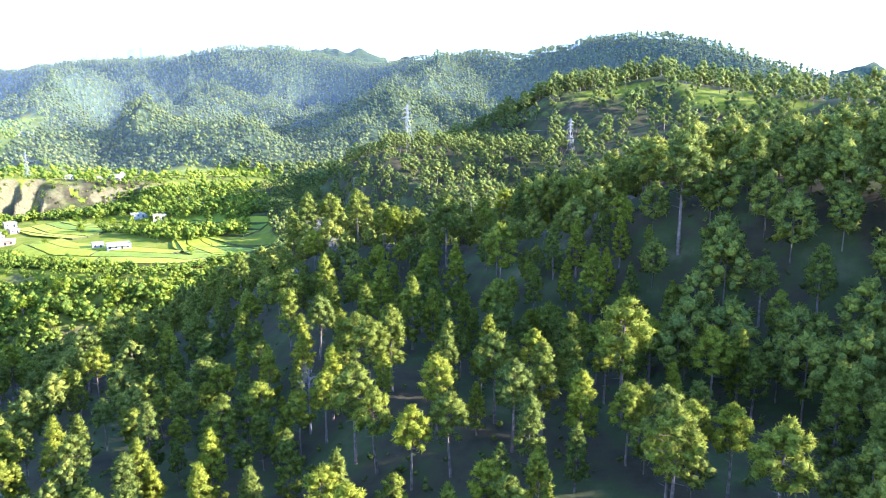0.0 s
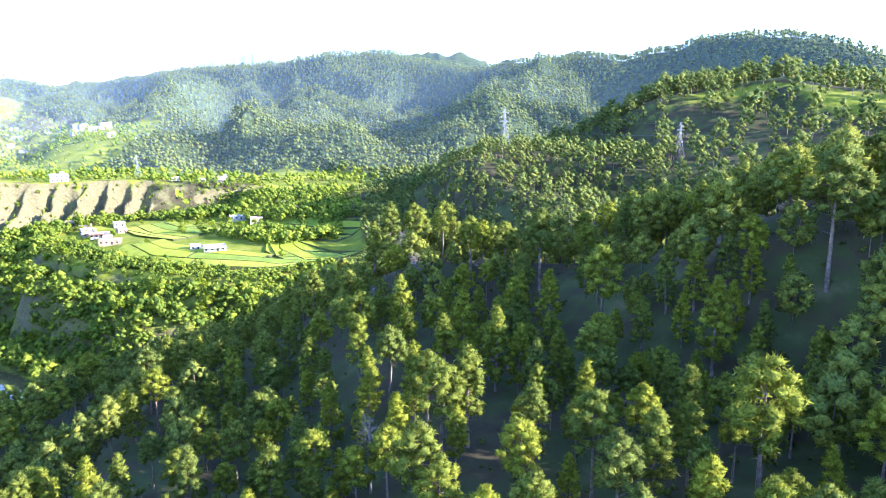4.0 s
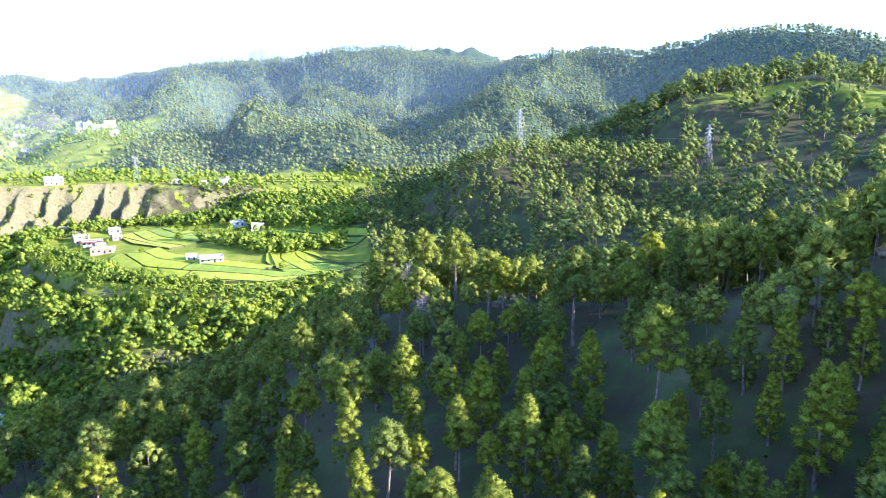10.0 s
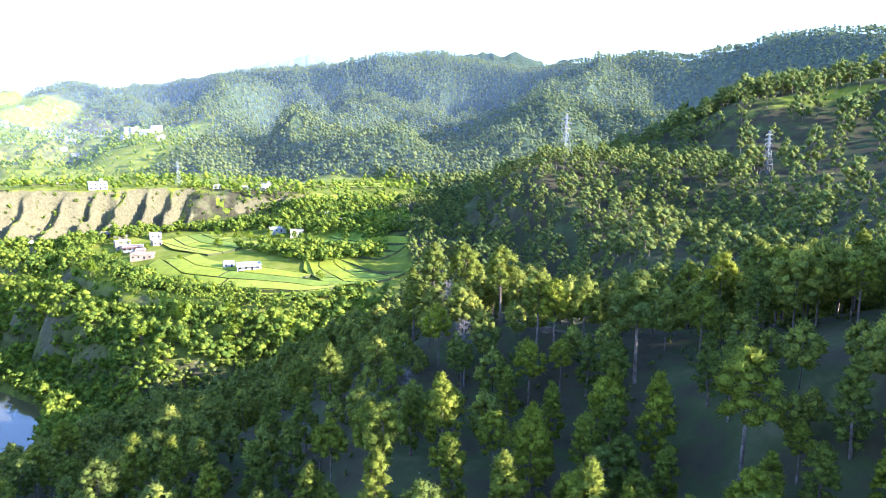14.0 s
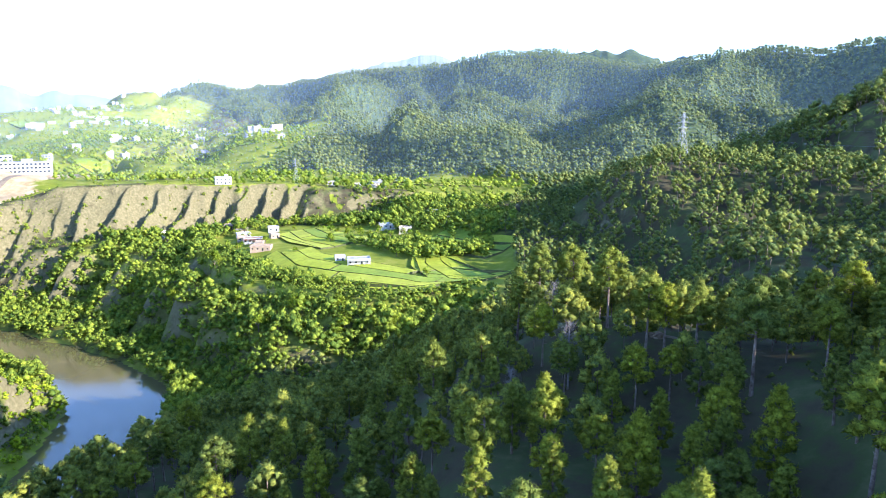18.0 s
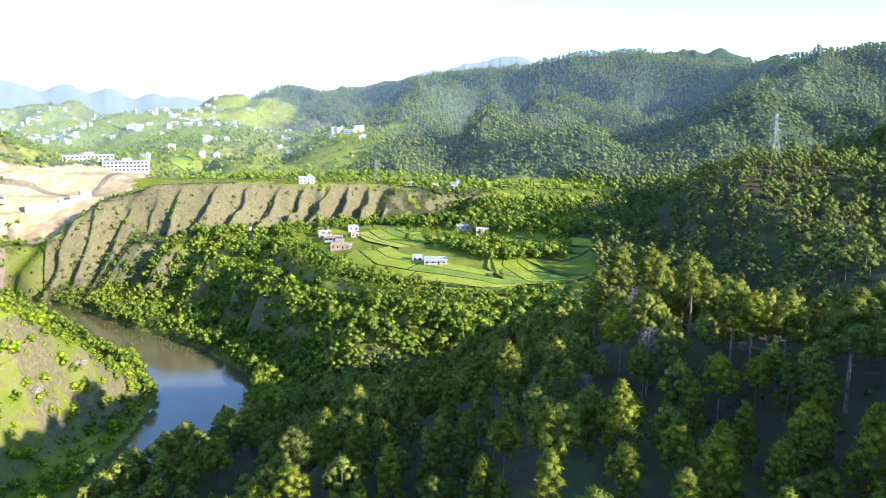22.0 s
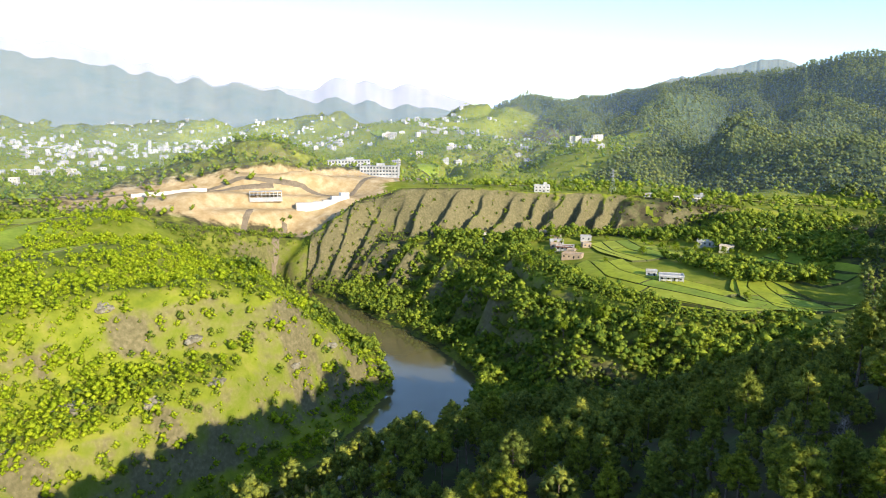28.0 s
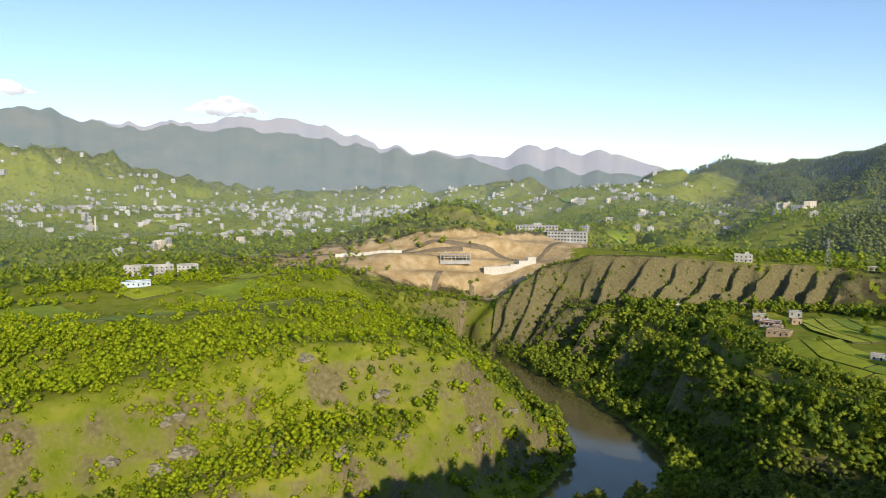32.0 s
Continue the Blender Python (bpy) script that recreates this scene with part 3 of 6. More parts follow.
def heap(rng, centres, radii, ball_v, ball_f, squash, rough):
    """Rounded, uneven lumps of foliage: vertices, triangles, normals."""
    V, F, N, o = [], [], [], 0
    for c, q in zip(centres, radii):
        k = 1 + rng.normal(0, rough, (len(ball_v), 1))
        V.append(c + ball_v * q * k * np.array([1, 1, squash]))
        F.append(ball_f + o)
        N.append(ball_v / np.linalg.norm(ball_v, axis=1, keepdims=True))
        o += len(ball_v)
    return np.concatenate(V), np.concatenate(F), np.concatenate(N)


def tube(points, radii, sides=6):
    """A tapered round limb through the points."""
    v, f = [], []
    pts = [Vector(p) for p in points]
    for k, (p, r) in enumerate(zip(pts, radii)):
        d = (pts[min(k + 1, len(pts) - 1)] - pts[max(k - 1, 0)]).normalized()
        a = d.orthogonal().normalized()
        b = d.cross(a)
        for i in range(sides):
            w = 2 * math.pi * i / sides
            v.append(p + (a * math.cos(w) + b * math.sin(w)) * r)
    for k in range(len(pts) - 1):
        for i in range(sides):
            j = (i + 1) % sides
            f.append((k * sides + i, k * sides + j, (k + 1) * sides + j, (k + 1) * sides + i))
    return [tuple(p) for p in v], f


def merge(parts):
    v, f, o = [], [], 0
    for a, b in parts:
        v += list(a)
        f += [tuple(i + o for i in q) for q in b]
        o += len(a)
    return v, f


def pine(seed, shape, lush=1.0):
    """A long-needled pine 17 m tall at the origin. shape: round (bare stem, domed crown), tall (long crown), cone (young, full crown almost to the ground)."""
    rng = np.random.default_rng(seed)
    H = 17.0
    low, wide = {"round": (0.55, 3.7), "tall": (0.34, 3.1), "cone": (0.20, 3.5)}[shape]
    bend = rng.normal(0, 0.35, 2)
    stem = lambda t: np.array([bend[0] * math.sin(t * 2.6), bend[1] * math.sin(t * 2.1 + 0.4) - bend[1] * 0.39, t * H * 0.97])
    ts = np.linspace(0, 1, 8)
    parts = [tube([stem(t) - np.array([0, 0, 1.2 if t == 0 else 0]) for t in ts], [0.30 * (1 - 0.86 * t) + (0.07 if t == 0 else 0) for t in ts], 7)]
    centres, outs, sizes, lumps = [], [], [], []
    nl = {"round": 44, "tall": 48, "cone": 56}[shape]
    for k in range(nl):
        rel = ((k + 0.5) / nl) ** 0.85
        t = low + (1 - low) * rel
        if shape == "cone":
            r = wide * math.sqrt(max(0.02, 1 - rel ** 1.9)) * (0.7 + 0.3 * min(1, rel * 4)) * (1 - 0.22 * rel)
        elif shape == "tall":
            r = wide * math.sqrt(max(0.02, 1 - (rel * 1.25 - 0.38) ** 2 * 1.35)) * 0.92
        else:
            r = wide * math.sqrt(max(0.03, 1 - (rel * 1.42 - 0.50) ** 2 * 1.18))
        ang = k * 2.399 + rng.uniform(-0.5, 0.5)
        q = rng.uniform(0.72, 1.22) * (1.08 if shape == "round" else 0.9) * (0.7 if rel > 0.93 else 1)
        reach = max(0.0, r - q * 0.8) * (rng.uniform(0.8, 1.12) if k % 4 else rng.uniform(0.2, 0.7))
        base = stem(max(0.02, t - 0.06))
        c = stem(t) + np.array([math.cos(ang) * reach, math.sin(ang) * reach, rng.uniform(-0.5, 0.5) - q * 0.4])
        lumps.append((c, q))
        if shape == "round" and k % 2 == 0 or k % 4 == 0:
            mid = (base + c) / 2 + np.array([0, 0, -0.25])
            parts.append(tube([base, mid, c], [0.09, 0.06, 0.03], 4))
    if shape != "cone":
        for k in range(4):     # bare stubs below the crown
            t = low - rng.uniform(0.03, 0.16)
            a = rng.uniform(0, 6.28)
            base = stem(t)
            parts.append(tube([base, base + np.array([math.cos(a), math.sin(a), 0.15]) * rng.uniform(0.7, 1.9)], [0.06, 0.02], 4))
    mid_z = H * (low + 1) / 2
    for c, q in lumps:
        m = int(58 * lush)
        d = rng.normal(size=(m, 3))
        d[:, 2] = d[:, 2] * 0.8 + 0.25
        d /= np.linalg.norm(d, axis=1, keepdims=True)
        centres.append(c + d * q * np.array([0.78, 0.78, 0.62]) * rng.uniform(0.85, 1.12, (m, 1)))
        out = (c - np.array([0, 0, mid_z])) / wide
        oo = d + out * 0.55 + np.array([0, 0, 0.1])
        outs.append(oo / np.linalg.norm(oo, axis=1, keepdims=True))
        sizes.append(rng.uniform(0.34, 0.66, m))
    v, f, nn = blades(rng, np.concatenate(centres), np.concatenate(outs), np.concatenate(sizes), 1)
    hv, hf, hn = heap(rng, [c for c, _ in lumps], [q for _, q in lumps], ICO_V * 0.7, ICO_F, 0.8, 0.22)
    tree = new("pine_tree")
    tv, tf = merge(parts)
    mesh_object("trunk", tv, tf, [M_BARK], tree, smooth=True)
    mesh_object("crown", np.concatenate([hv, v]), np.concatenate([hf, f + len(hv)]), [M_NEEDLE], tree, smooth=True, normals=np.concatenate([hn, nn]))
    return tree


PINES = [pine(1, "round"), pine(2, "round"), pine(3, "round"), pine(4, "tall"), pine(5, "tall"), pine(6, "cone"), pine(7, "cone")]
PINE_LABEL = {0: "tall chir pine with a bare stem and domed yellow-green crown", 3: "slender chir pine with a long tufted green crown", 5: "young full-crowned pine with dense dark green needles"}
pine_used = set()


def put_pine(k, x, y, z, height, turn):
    m = Matrix.Translation((x, y, z - 0.3)) @ Matrix.Rotation(turn, 4, "Z") @ Matrix.Diagonal((height / 17,) * 3 + (1,))
    if k not in pine_used:
        pine_used.add(k)
        ob = PINES[k]
        ob.matrix_basis = m
    else:
        ob = copy_thing(PINES[k], Matrix())
        ob.matrix_basis = m
    tagged(ob, PINE_LABEL[0 if k < 3 else 3 if k < 5 else 5], "pine tree", "pines on the near hill")


def scatter(rng, box, cell, keep):
    """Jittered grid of places in box (x0, x1, y0, y1), kept with chance keep(x, y)."""
    x0, x1, y0, y1 = box
    gx, gy = np.meshgrid(np.arange(x0, x1, cell), np.arange(y0, y1, cell), indexing="ij")
    x = (gx + rng.uniform(-0.48, 0.48, gx.shape) * cell).ravel()
    y = (gy + rng.uniform(-0.48, 0.48, gy.shape) * cell).ravel()
    h, cov = land(x, y)
    k = (rng.random(x.shape) < keep(x, y, h, cov)) & (h > 0.8)
    return x[k], y[k], h[k]


def near_wood(x, y):
    """The stretch of the pine hill that the camera passes nearest."""
    return (x > -125) & (x < 150) & (y > -30) & (y < 235) & (x < 95 + 0 * y)


# prominent pines: x, y, height, by shape
STAND = {
    0: [(68, 115, 15), (94, 89, 15), (89, 112, 17), (76, 71, 27), (100, 96, 18), (39.9, 91.1, 22), (13.4, 125.5, 14), (57.8, 149.6, 21), (16.5, 141.3, 18), (-4.7, 148.1, 15), (-11.1, 95.6, 17), (-97.8, 144.4, 17), (0.3, 135.2, 13), (45, 32.3, 23), (24.3, 37.7, 17), (13.6, 35.1, 15), (4, 51.1, 17), (-31.1, 64.2, 14), (-96.5, 138.1, 16), (42.2, 102.3, 17), (35.6, 77.1, 15), (-55.7, 94.9, 15), (37.6, 2.4, 17), (51.5, 19.7, 12), (-5.3, 18.4, 14), (60.9, 31.5, 16), (81.7, 48.6, 15)],
    1: [(32.6, 122.1, 22), (44.4, 122.6, 17), (25.4, 136.9, 16), (9.8, 159.9, 20), (-14.2, 102.2, 15), (-21.6, 107, 14), (-30.6, 95.5, 15), (-61.2, 105.9, 17), (24.6, 28.2, 16), (0.3, 35.3, 18), (-102.4, 164.2, 17), (-96, 108.7, 16), (34.2, 47.1, 14), (-91.7, 124.9, 17), (48.1, 6.3, 14), (-36.9, 23.2, 13)],
    2: [(33.4, 68.8, 17), (62.5, 143.4, 23), (52.3, 153.7, 20), (19.7, 137.9, 17), (0.8, 176.2, 21), (-4.9, 76, 15), (-88.8, 141.9, 16), (14, 24.8, 14), (3.4, 31.2, 15), (-95.9, 119.1, 14), (48.2, 50.9, 14), (-101.6, 119.7, 15), (47.3, -5.7, 17), (17.1, 5, 13)],
    3: [(79, 113, 16), (55, 128, 19), (92, 69, 18), (104, 84, 16), (84, 84, 14), (18.5, 95.5, 14), (45, 79.7, 17), (66.6, 141.6, 22), (80.9, 138.7, 22), (44.3, 151, 19), (-6.9, 173.1, 24), (-13.4, 125.5, 13), (-34.8, 144.1, 17), (30.9, 32.3, 17), (17.3, 45.6, 15), (8.5, 53.8, 18)],
    4: [(71.8, 139.1, 22), (-12, 170.8, 20), (-13.3, 136.6, 15), (-26.3, 130.6, 18), (-10.9, 85.5, 16), (-2.8, 102.2, 18), (34.8, 27.4, 15), (-2.9, 50.2, 15), (-21.7, 49, 16), (89.5, 42.4, 16)],
    5: [(52.1, 86, 19), (10.8, 91.6, 17), (9.2, 119.9, 13), (23.8, 123, 13), (25.9, 110.3, 15), (19.8, 73.7, 15), (52.3, 77.6, 15), (-30.1, 125.7, 15), (-30.9, 115.1, 16), (-35.8, 110.6, 17), (-60.2, 117.8, 16), (-18.8, 57.7, 16), (-50.1, 50.7, 15), (42.2, 56.9, 15), (21.9, 8.7, 13), (66.8, 32.3, 15)],
    6: [(30.5, 99.8, 18), (15.9, 111.1, 13), (15.7, 75.7, 18), (-38.8, 132.7, 17), (-41.2, 103.4, 17), (-52.1, 115, 16), (56.2, 82.3, 18), (-35.1, 51.5, 16), (41.5, 47.4, 17), (55.1, 69.8, 20), (27.3, 74.1, 14), (65.3, 7.8, 18)],
}
rng = np.random.default_rng(11)
stood = []
for k, places in STAND.items():
    for x, y, tall in places:
        z = float(land(np.array([x]), np.array([y]))[0][0])
        tall *= 0.82 if x > 40 and y > 75 else 1.0
        put_pine(k, x, y, z, tall, float(rng.uniform(0, 6.28)))
        stood.append((x, y))
bare = [(64, 104, 8), (80, 97, 6), (54, 116, 5), (-55, 75, 10), (60, 15, 12), (30, -5, 10)]       # open ground: x, y, radius
nx, ny, nh = scatter(rng, (-125, 130, -35, 240), 6.8, lambda x, y, h, c: 0.92 * (c["P"] > 0.45))
free = np.ones(len(nx), bool)
for px, py in stood:
    free &= np.hypot(nx - px, ny - py) > 5.2
for px, py, r in bare:
    free &= np.hypot(nx - px, ny - py) > r
nx, ny, nh = nx[free], ny[free], nh[free]
order = rng.permutation(len(nx))
# the trees towards the path are things of their own
order = order[np.argsort(np.hypot(nx[order] - 5, ny[order] - 55) + rng.uniform(0, 45, len(order)))]
for i in order[:185]:
    k = int(rng.choice(7, p=[0.14, 0.14, 0.14, 0.14, 0.14, 0.15, 0.15]))
    put_pine(k, nx[i], ny[i], nh[i], float(rng.uniform(9, 15.5)), float(rng.uniform(0, 6.28)))
rest = order[185:]


def clump_bank(rng, count, lumps, tufts, size, wide, conical, ball=None, fluff=0.7, rough=0.16):
    """A few ready shapes for distant crowns, unit height: rounded heaps of foliage with ragged tufts."""
    bv, bf = ball or (OCTA_V, OCTA_F)
    shapes = []
    for _ in range(count):
        cs, os_, qs = [], [], []
        for k in range(lumps):
            t = (k + 0.5) / lumps
            w = (1 - t) ** 0.8 if conical else math.sqrt(max(0.05, 1 - (2 * t - 0.85) ** 2))
            a = k * 2.4 + rng.uniform(-0.6, 0.6)
            q = size * rng.uniform(0.8, 1.25)
            rr = max(0.0, w * wide - q * 0.5) * rng.uniform(0.7, 1.15)
            cs.append((math.cos(a) * rr, math.sin(a) * rr, (0.14 if conical else 0.34) + t * (0.80 if conical else 0.58)))
            o = np.array([math.cos(a) * w, math.sin(a) * w, t - 0.1])
            os_.append(o / np.linalg.norm(o))
            qs.append(q)
        cs, os_, qs = np.array(cs), np.array(os_), np.array(qs)
        hv, hf, hn = heap(rng, cs, qs * 0.78, bv, bf, 0.85, rough)
        d = np.repeat(os_, tufts, 0) + rng.normal(0, 0.8, (lumps * tufts, 3))
        d /= np.linalg.norm(d, axis=1, keepdims=True)
        v, f, nn = blades(rng, np.repeat(cs, tufts, 0) + d * np.repeat(qs, tufts)[:, None] * 0.68, d, np.repeat(qs, tufts) * fluff, 2)
        shapes.append((np.concatenate([hv, v]), np.concatenate([hf, f + len(hv)]), np.concatenate([hn, nn])))
    return shapes


_t = (1 + 5 ** 0.5) / 2
OCTA_V = np.array([(-1, _t, 0), (1, _t, 0), (-1, -_t, 0), (1, -_t, 0), (0, -1, _t), (0, 1, _t), (0, -1, -_t), (0, 1, -_t), (_t, 0, -1), (_t, 0, 1), (-_t, 0, -1), (-_t, 0, 1)]) / math.hypot(1, _t)
OCTA_F = np.array([(0, 11, 5), (0, 5, 1), (0, 1, 7), (0, 7, 10), (0, 10, 11), (1, 5, 9), (5, 11, 4), (11, 10, 2), (10, 7, 6), (7, 1, 8), (3, 9, 4), (3, 4, 2), (3, 2, 6), (3, 6, 8), (3, 8, 9), (4, 9, 5), (2, 4, 11), (6, 2, 10), (8, 6, 7), (9, 8, 1)])


def wood(name, label, category, shapes, x, y, h, heights, mat, seed, trunk=0.0):
    """Many crowns joined in one mesh; each crown is a small heap of leaf clumps, with a stem where it shows."""
    rng = np.random.default_rng(seed)
    V, F, N, o = [], [], [], 0
    pick = rng.integers(0, len(shapes), len(x))
    turn = rng.uniform(0, 6.28, len(x))
    for k, (sv, sf, sn) in enumerate(shapes):
        idx = np.where(pick == k)[0]
        if not len(idx):
            continue
        c, s = np.cos(turn[idx])[:, None], np.sin(turn[idx])[:, None]
        hh = heights[idx][:, None]
        px = (sv[:, 0] * c - sv[:, 1] * s) * hh + x[idx][:, None]
        py = (sv[:, 0] * s + sv[:, 1] * c) * hh + y[idx][:, None]
        pz = sv[:, 2] * hh + h[idx][:, None]
        V.append(np.stack([px, py, pz], -1).reshape(-1, 3))
        n = np.stack([sn[:, 0] * c - sn[:, 1] * s, sn[:, 0] * s + sn[:, 1] * c, np.broadcast_to(sn[:, 2], px.shape)], -1)
        N.append(n.reshape(-1, 3))
        F.append((sf[None] + (np.arange(len(idx)) * len(sv))[:, None, None] + o).reshape(-1, sf.shape[1]))
        o += len(idx) * len(sv)
    ob = mesh_object(name, np.concatenate(V), np.concatenate(F), [mat], smooth=True, normals=np.concatenate(N))
    tagged(ob, label, category, kind="stuff")
    if trunk:
        b = np.stack([x, y, h - 0.5], -1)
        r = heights * trunk
        offs = np.array([(1, 0), (-0.5, 0.87), (-0.5, -0.87)])
        base = b[:, None, :] + np.concatenate([offs[None] * r[:, None, None], np.zeros((len(x), 3, 1))], -1)
        top = base * 1.0
        top[:, :, :2] = b[:, None, :2] + offs[None] * (r * 0.4)[:, None, None]
        top[:, :, 2] += (heights * 0.85)[:, None]
        v = np.concatenate([base, top], 1).reshape(-1, 3)
        q = np.array([(0, 1, 4, 3), (1, 2, 5, 4), (2, 0, 3, 5)])
        f = (q[None] + (np.arange(len(x)) * 6)[:, None, None]).reshape(-1, 4)
        tagged(mesh_object(name.replace("wood", "wood_stems"), v, f, [M_BARK], smooth=True), "grey-brown pine stems standing in the wood", "tree stems", kind="stuff")


OCTO = (np.array([(1, 0, 0), (-1, 0, 0), (0, 1, 0), (0, -1, 0), (0, 0, 1), (0, 0, -1)], float), np.array([(0, 2, 4), (2, 1, 4), (1, 3, 4), (3, 0, 4), (2, 0, 5), (1, 2, 5), (3, 1, 5), (0, 3, 5)]))
PINE_NEAR = clump_bank(rng, 14, 40, 7, 0.080, 0.25, False, fluff=0.75, rough=0.3)
PINE_MID = clump_bank(rng, 15, 10, 6, 0.13, 0.29, False, OCTO, 0.55, 0.2)
PINE_FAR = clump_bank(rng, 8, 2, 2, 0.25, 0.22, False, OCTO) + clump_bank(rng, 6, 2, 2, 0.24, 0.22, True, OCTO)
BUSH_MID = clump_bank(rng, 12, 6, 5, 0.27, 0.46, False, OCTO, 0.6, 0.2)
BUSH_FAR = clump_bank(rng, 8, 2, 2, 0.40, 0.46, False, OCTO)

wood("pine_wood_near", "young green pines filling the slope between taller trees", "pine wood", PINE_NEAR, nx[rest], ny[rest], nh[rest], np.where(nx[rest] > 58, rng.uniform(11, 18, len(rest)), rng.uniform(7, 14, len(rest))), M_NEEDLE_YOUNG, 2, 0.014)
M_UNDER = leafy("undergrowth", (0.06, 0.085, 0.02), (0.17, 0.19, 0.035), "island", 0.3, 0.05)
ux, uy, uh = scatter(rng, (-125, 135, -35, 235), 4.2, lambda x, y, h, c: np.clip(0.42 + 0.9 * fbm(x, y, 26, 3), 0.06, 0.9))
wood("undergrowth", "low dark shrubs and fern on the pine slope", "undergrowth", BUSH_FAR, ux, uy, uh - 0.15, rng.uniform(0.7, 2.3, len(ux)), M_UNDER, 12)
# the few pines kept below y 60 are unseen, added to thicken the crest's shadow
mx, my, mh = scatter(rng, (-140, 480, -110, 740), 9.0, lambda x, y, h, c: ((c["P"] > 0.5) | (x > 250)) * np.where((x > -125) & (x < 130) & (y < 240), 0.0, np.where((y < 60) & ((x < 125) | (x > 260)), 0.0, np.where(y < 60, 0.1, np.where((x > 190) & (y < 600) & (y > 200), 0.22, 0.9)))))
wood("pine_wood", "wood of green pines covering the hillsides across the ravine", "pine wood", PINE_MID, mx, my, mh, np.where((mx > 190) & (my > 200), rng.uniform(15, 24, len(mx)), rng.uniform(8, 17, len(mx))), M_NEEDLE_FAR, 3, 0.016)
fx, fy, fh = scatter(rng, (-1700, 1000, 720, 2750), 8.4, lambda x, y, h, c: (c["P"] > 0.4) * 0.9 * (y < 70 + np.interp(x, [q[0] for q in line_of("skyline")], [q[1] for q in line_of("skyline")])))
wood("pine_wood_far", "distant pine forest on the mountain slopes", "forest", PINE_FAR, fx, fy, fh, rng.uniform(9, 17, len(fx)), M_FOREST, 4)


def off_plots(x, y):
    ok = np.ones(np.shape(x), bool)
    d, _, _ = along(x, y, line_of("field_middle"))
    ok &= d > 37
    return ok


def bank_chance(x, y, h, c):
    slope = (x > -430) & (x < -55) & (y > 285) & (y < 500) & (h > 2)
    west = (x < -225) & (y < 250)
    d, _, run = along(x, y, line_of("bank_foot_east"))
    run = run + 22 * vnoise(run / 60, run * 0 + 3)
    dc, _, _ = along(x, y, CLIFF_FACE)
    crest = (np.abs((run / 47.0) % 1.0 - 0.55) < 0.13) & (x < -235)
    k = np.where(slope, np.where(crest, 0.22, 1.0), np.clip(c["S"] * 1.0 + c["R"] * 0.2 - 0.05, 0, 0.8) * np.where(west, 0.45, 1))
    return k * off_plots(x, y) * np.where(dc < 26, 0.0, 1.0) * np.where((x < -290) & (y < 330), 0.15, 1.0)


bx, by, bh = scatter(rng, (-560, -40, -120, 640), 4.4, bank_chance)
tallness = np.where((bx > -430) & (by > 285), 2.6 + 8.5 * rng.beta(1.6, 2.0, len(bx)), rng.uniform(2.0, 5.5, len(bx)))
edge_gap = along(bx, by, line_of("field_edge"))[0]
tallness = np.minimum(tallness, np.maximum(3.4, 2.6 + 0.45 * edge_gap))
wood("scrub", "mixed green scrub and small trees on the river banks", "scrub", BUSH_MID, bx, by, bh, tallness, M_SHRUB, 5)
ex, ey, eh = scatter(rng, (-520, -60, 285, 520), 3.3, lambda x, y, h, c: (c["P"] < 0.4) * off_plots(x, y) * (along(x, y, line_of("bank_foot_east"))[0] < 110) * np.clip(0.45 + 0.8 * fbm(x, y, 20, 3), 0.1, 0.9))
wood("bank_undergrowth", "low olive shrubs on the fins of the river bank", "scrub", BUSH_FAR, ex, ey, eh - 0.1, 0.8 + 2.2 * rng.beta(1.3, 2.5, len(ex)), M_SHRUB, 15)
cb, ct_ = CLIFF_BUSHES
wood("cliff_tufts", "dry olive grass tufts and shrubs on the cliff face", "bushes", BUSH_FAR, ct_[:, 0], ct_[:, 1], ct_[:, 2] - 0.1, 0.5 + 1.5 * rng.beta(1.2, 2.5, len(ct_)), M_TUFT, 16)
wood("cliff_bushes", "low green bushes clinging to the eroded cliff", "bushes", BUSH_MID, cb[:, 0], cb[:, 1], cb[:, 2] - 0.25, rng.uniform(1.6, 4.4, len(cb)), M_SHRUB, 9)
M_BANKBUSH = leafy("sunny_bush", (0.23, 0.325, 0.012), (0.47, 0.53, 0.024), "island", 0.48, 0.03)


def bank_bush_chance(x, y, h, c):
    """Bushes in loose clumps: thick on the brow, thin on the meadows and the rocky slope."""
    clump = fbm(x, y, 42, 3)
    thick = np.clip(0.45 + 1.4 * clump, 0.12, 0.95)
    return np.where(c["G"] > 0.4, np.where(x < -400, np.clip(1.4 * clump - 0.15, 0.02, 0.5), thick), np.where(c["R"] > 0.4, 0.45 * thick, thick + 0.2)) * (c["P"] < 0.3)


lx, ly, lh = scatter(rng, (-640, -215, -120, 340), 3.9, bank_bush_chance)
wood("bank_bushes", "rounded bright green bushes on the grassy river bank", "bushes", BUSH_MID, lx, ly, lh, 1.8 + 6.0 * rng.beta(1.3, 2.2, len(lx)), M_BANKBUSH, 8)
qx, qy, qh = scatter(rng, (-420, -215, -60, 320), 2.9, lambda x, y, h, c: (c["P"] < 0.3) * np.clip(0.42 + fbm(x, y, 24, 3), 0.1, 0.8))
wood("bank_scrub", "knee-high green scrub between rocks on the river bank", "scrub", BUSH_FAR, qx, qy, qh - 0.1, 0.7 + 1.5 * rng.random(len(qx)), M_BANKBUSH, 14)
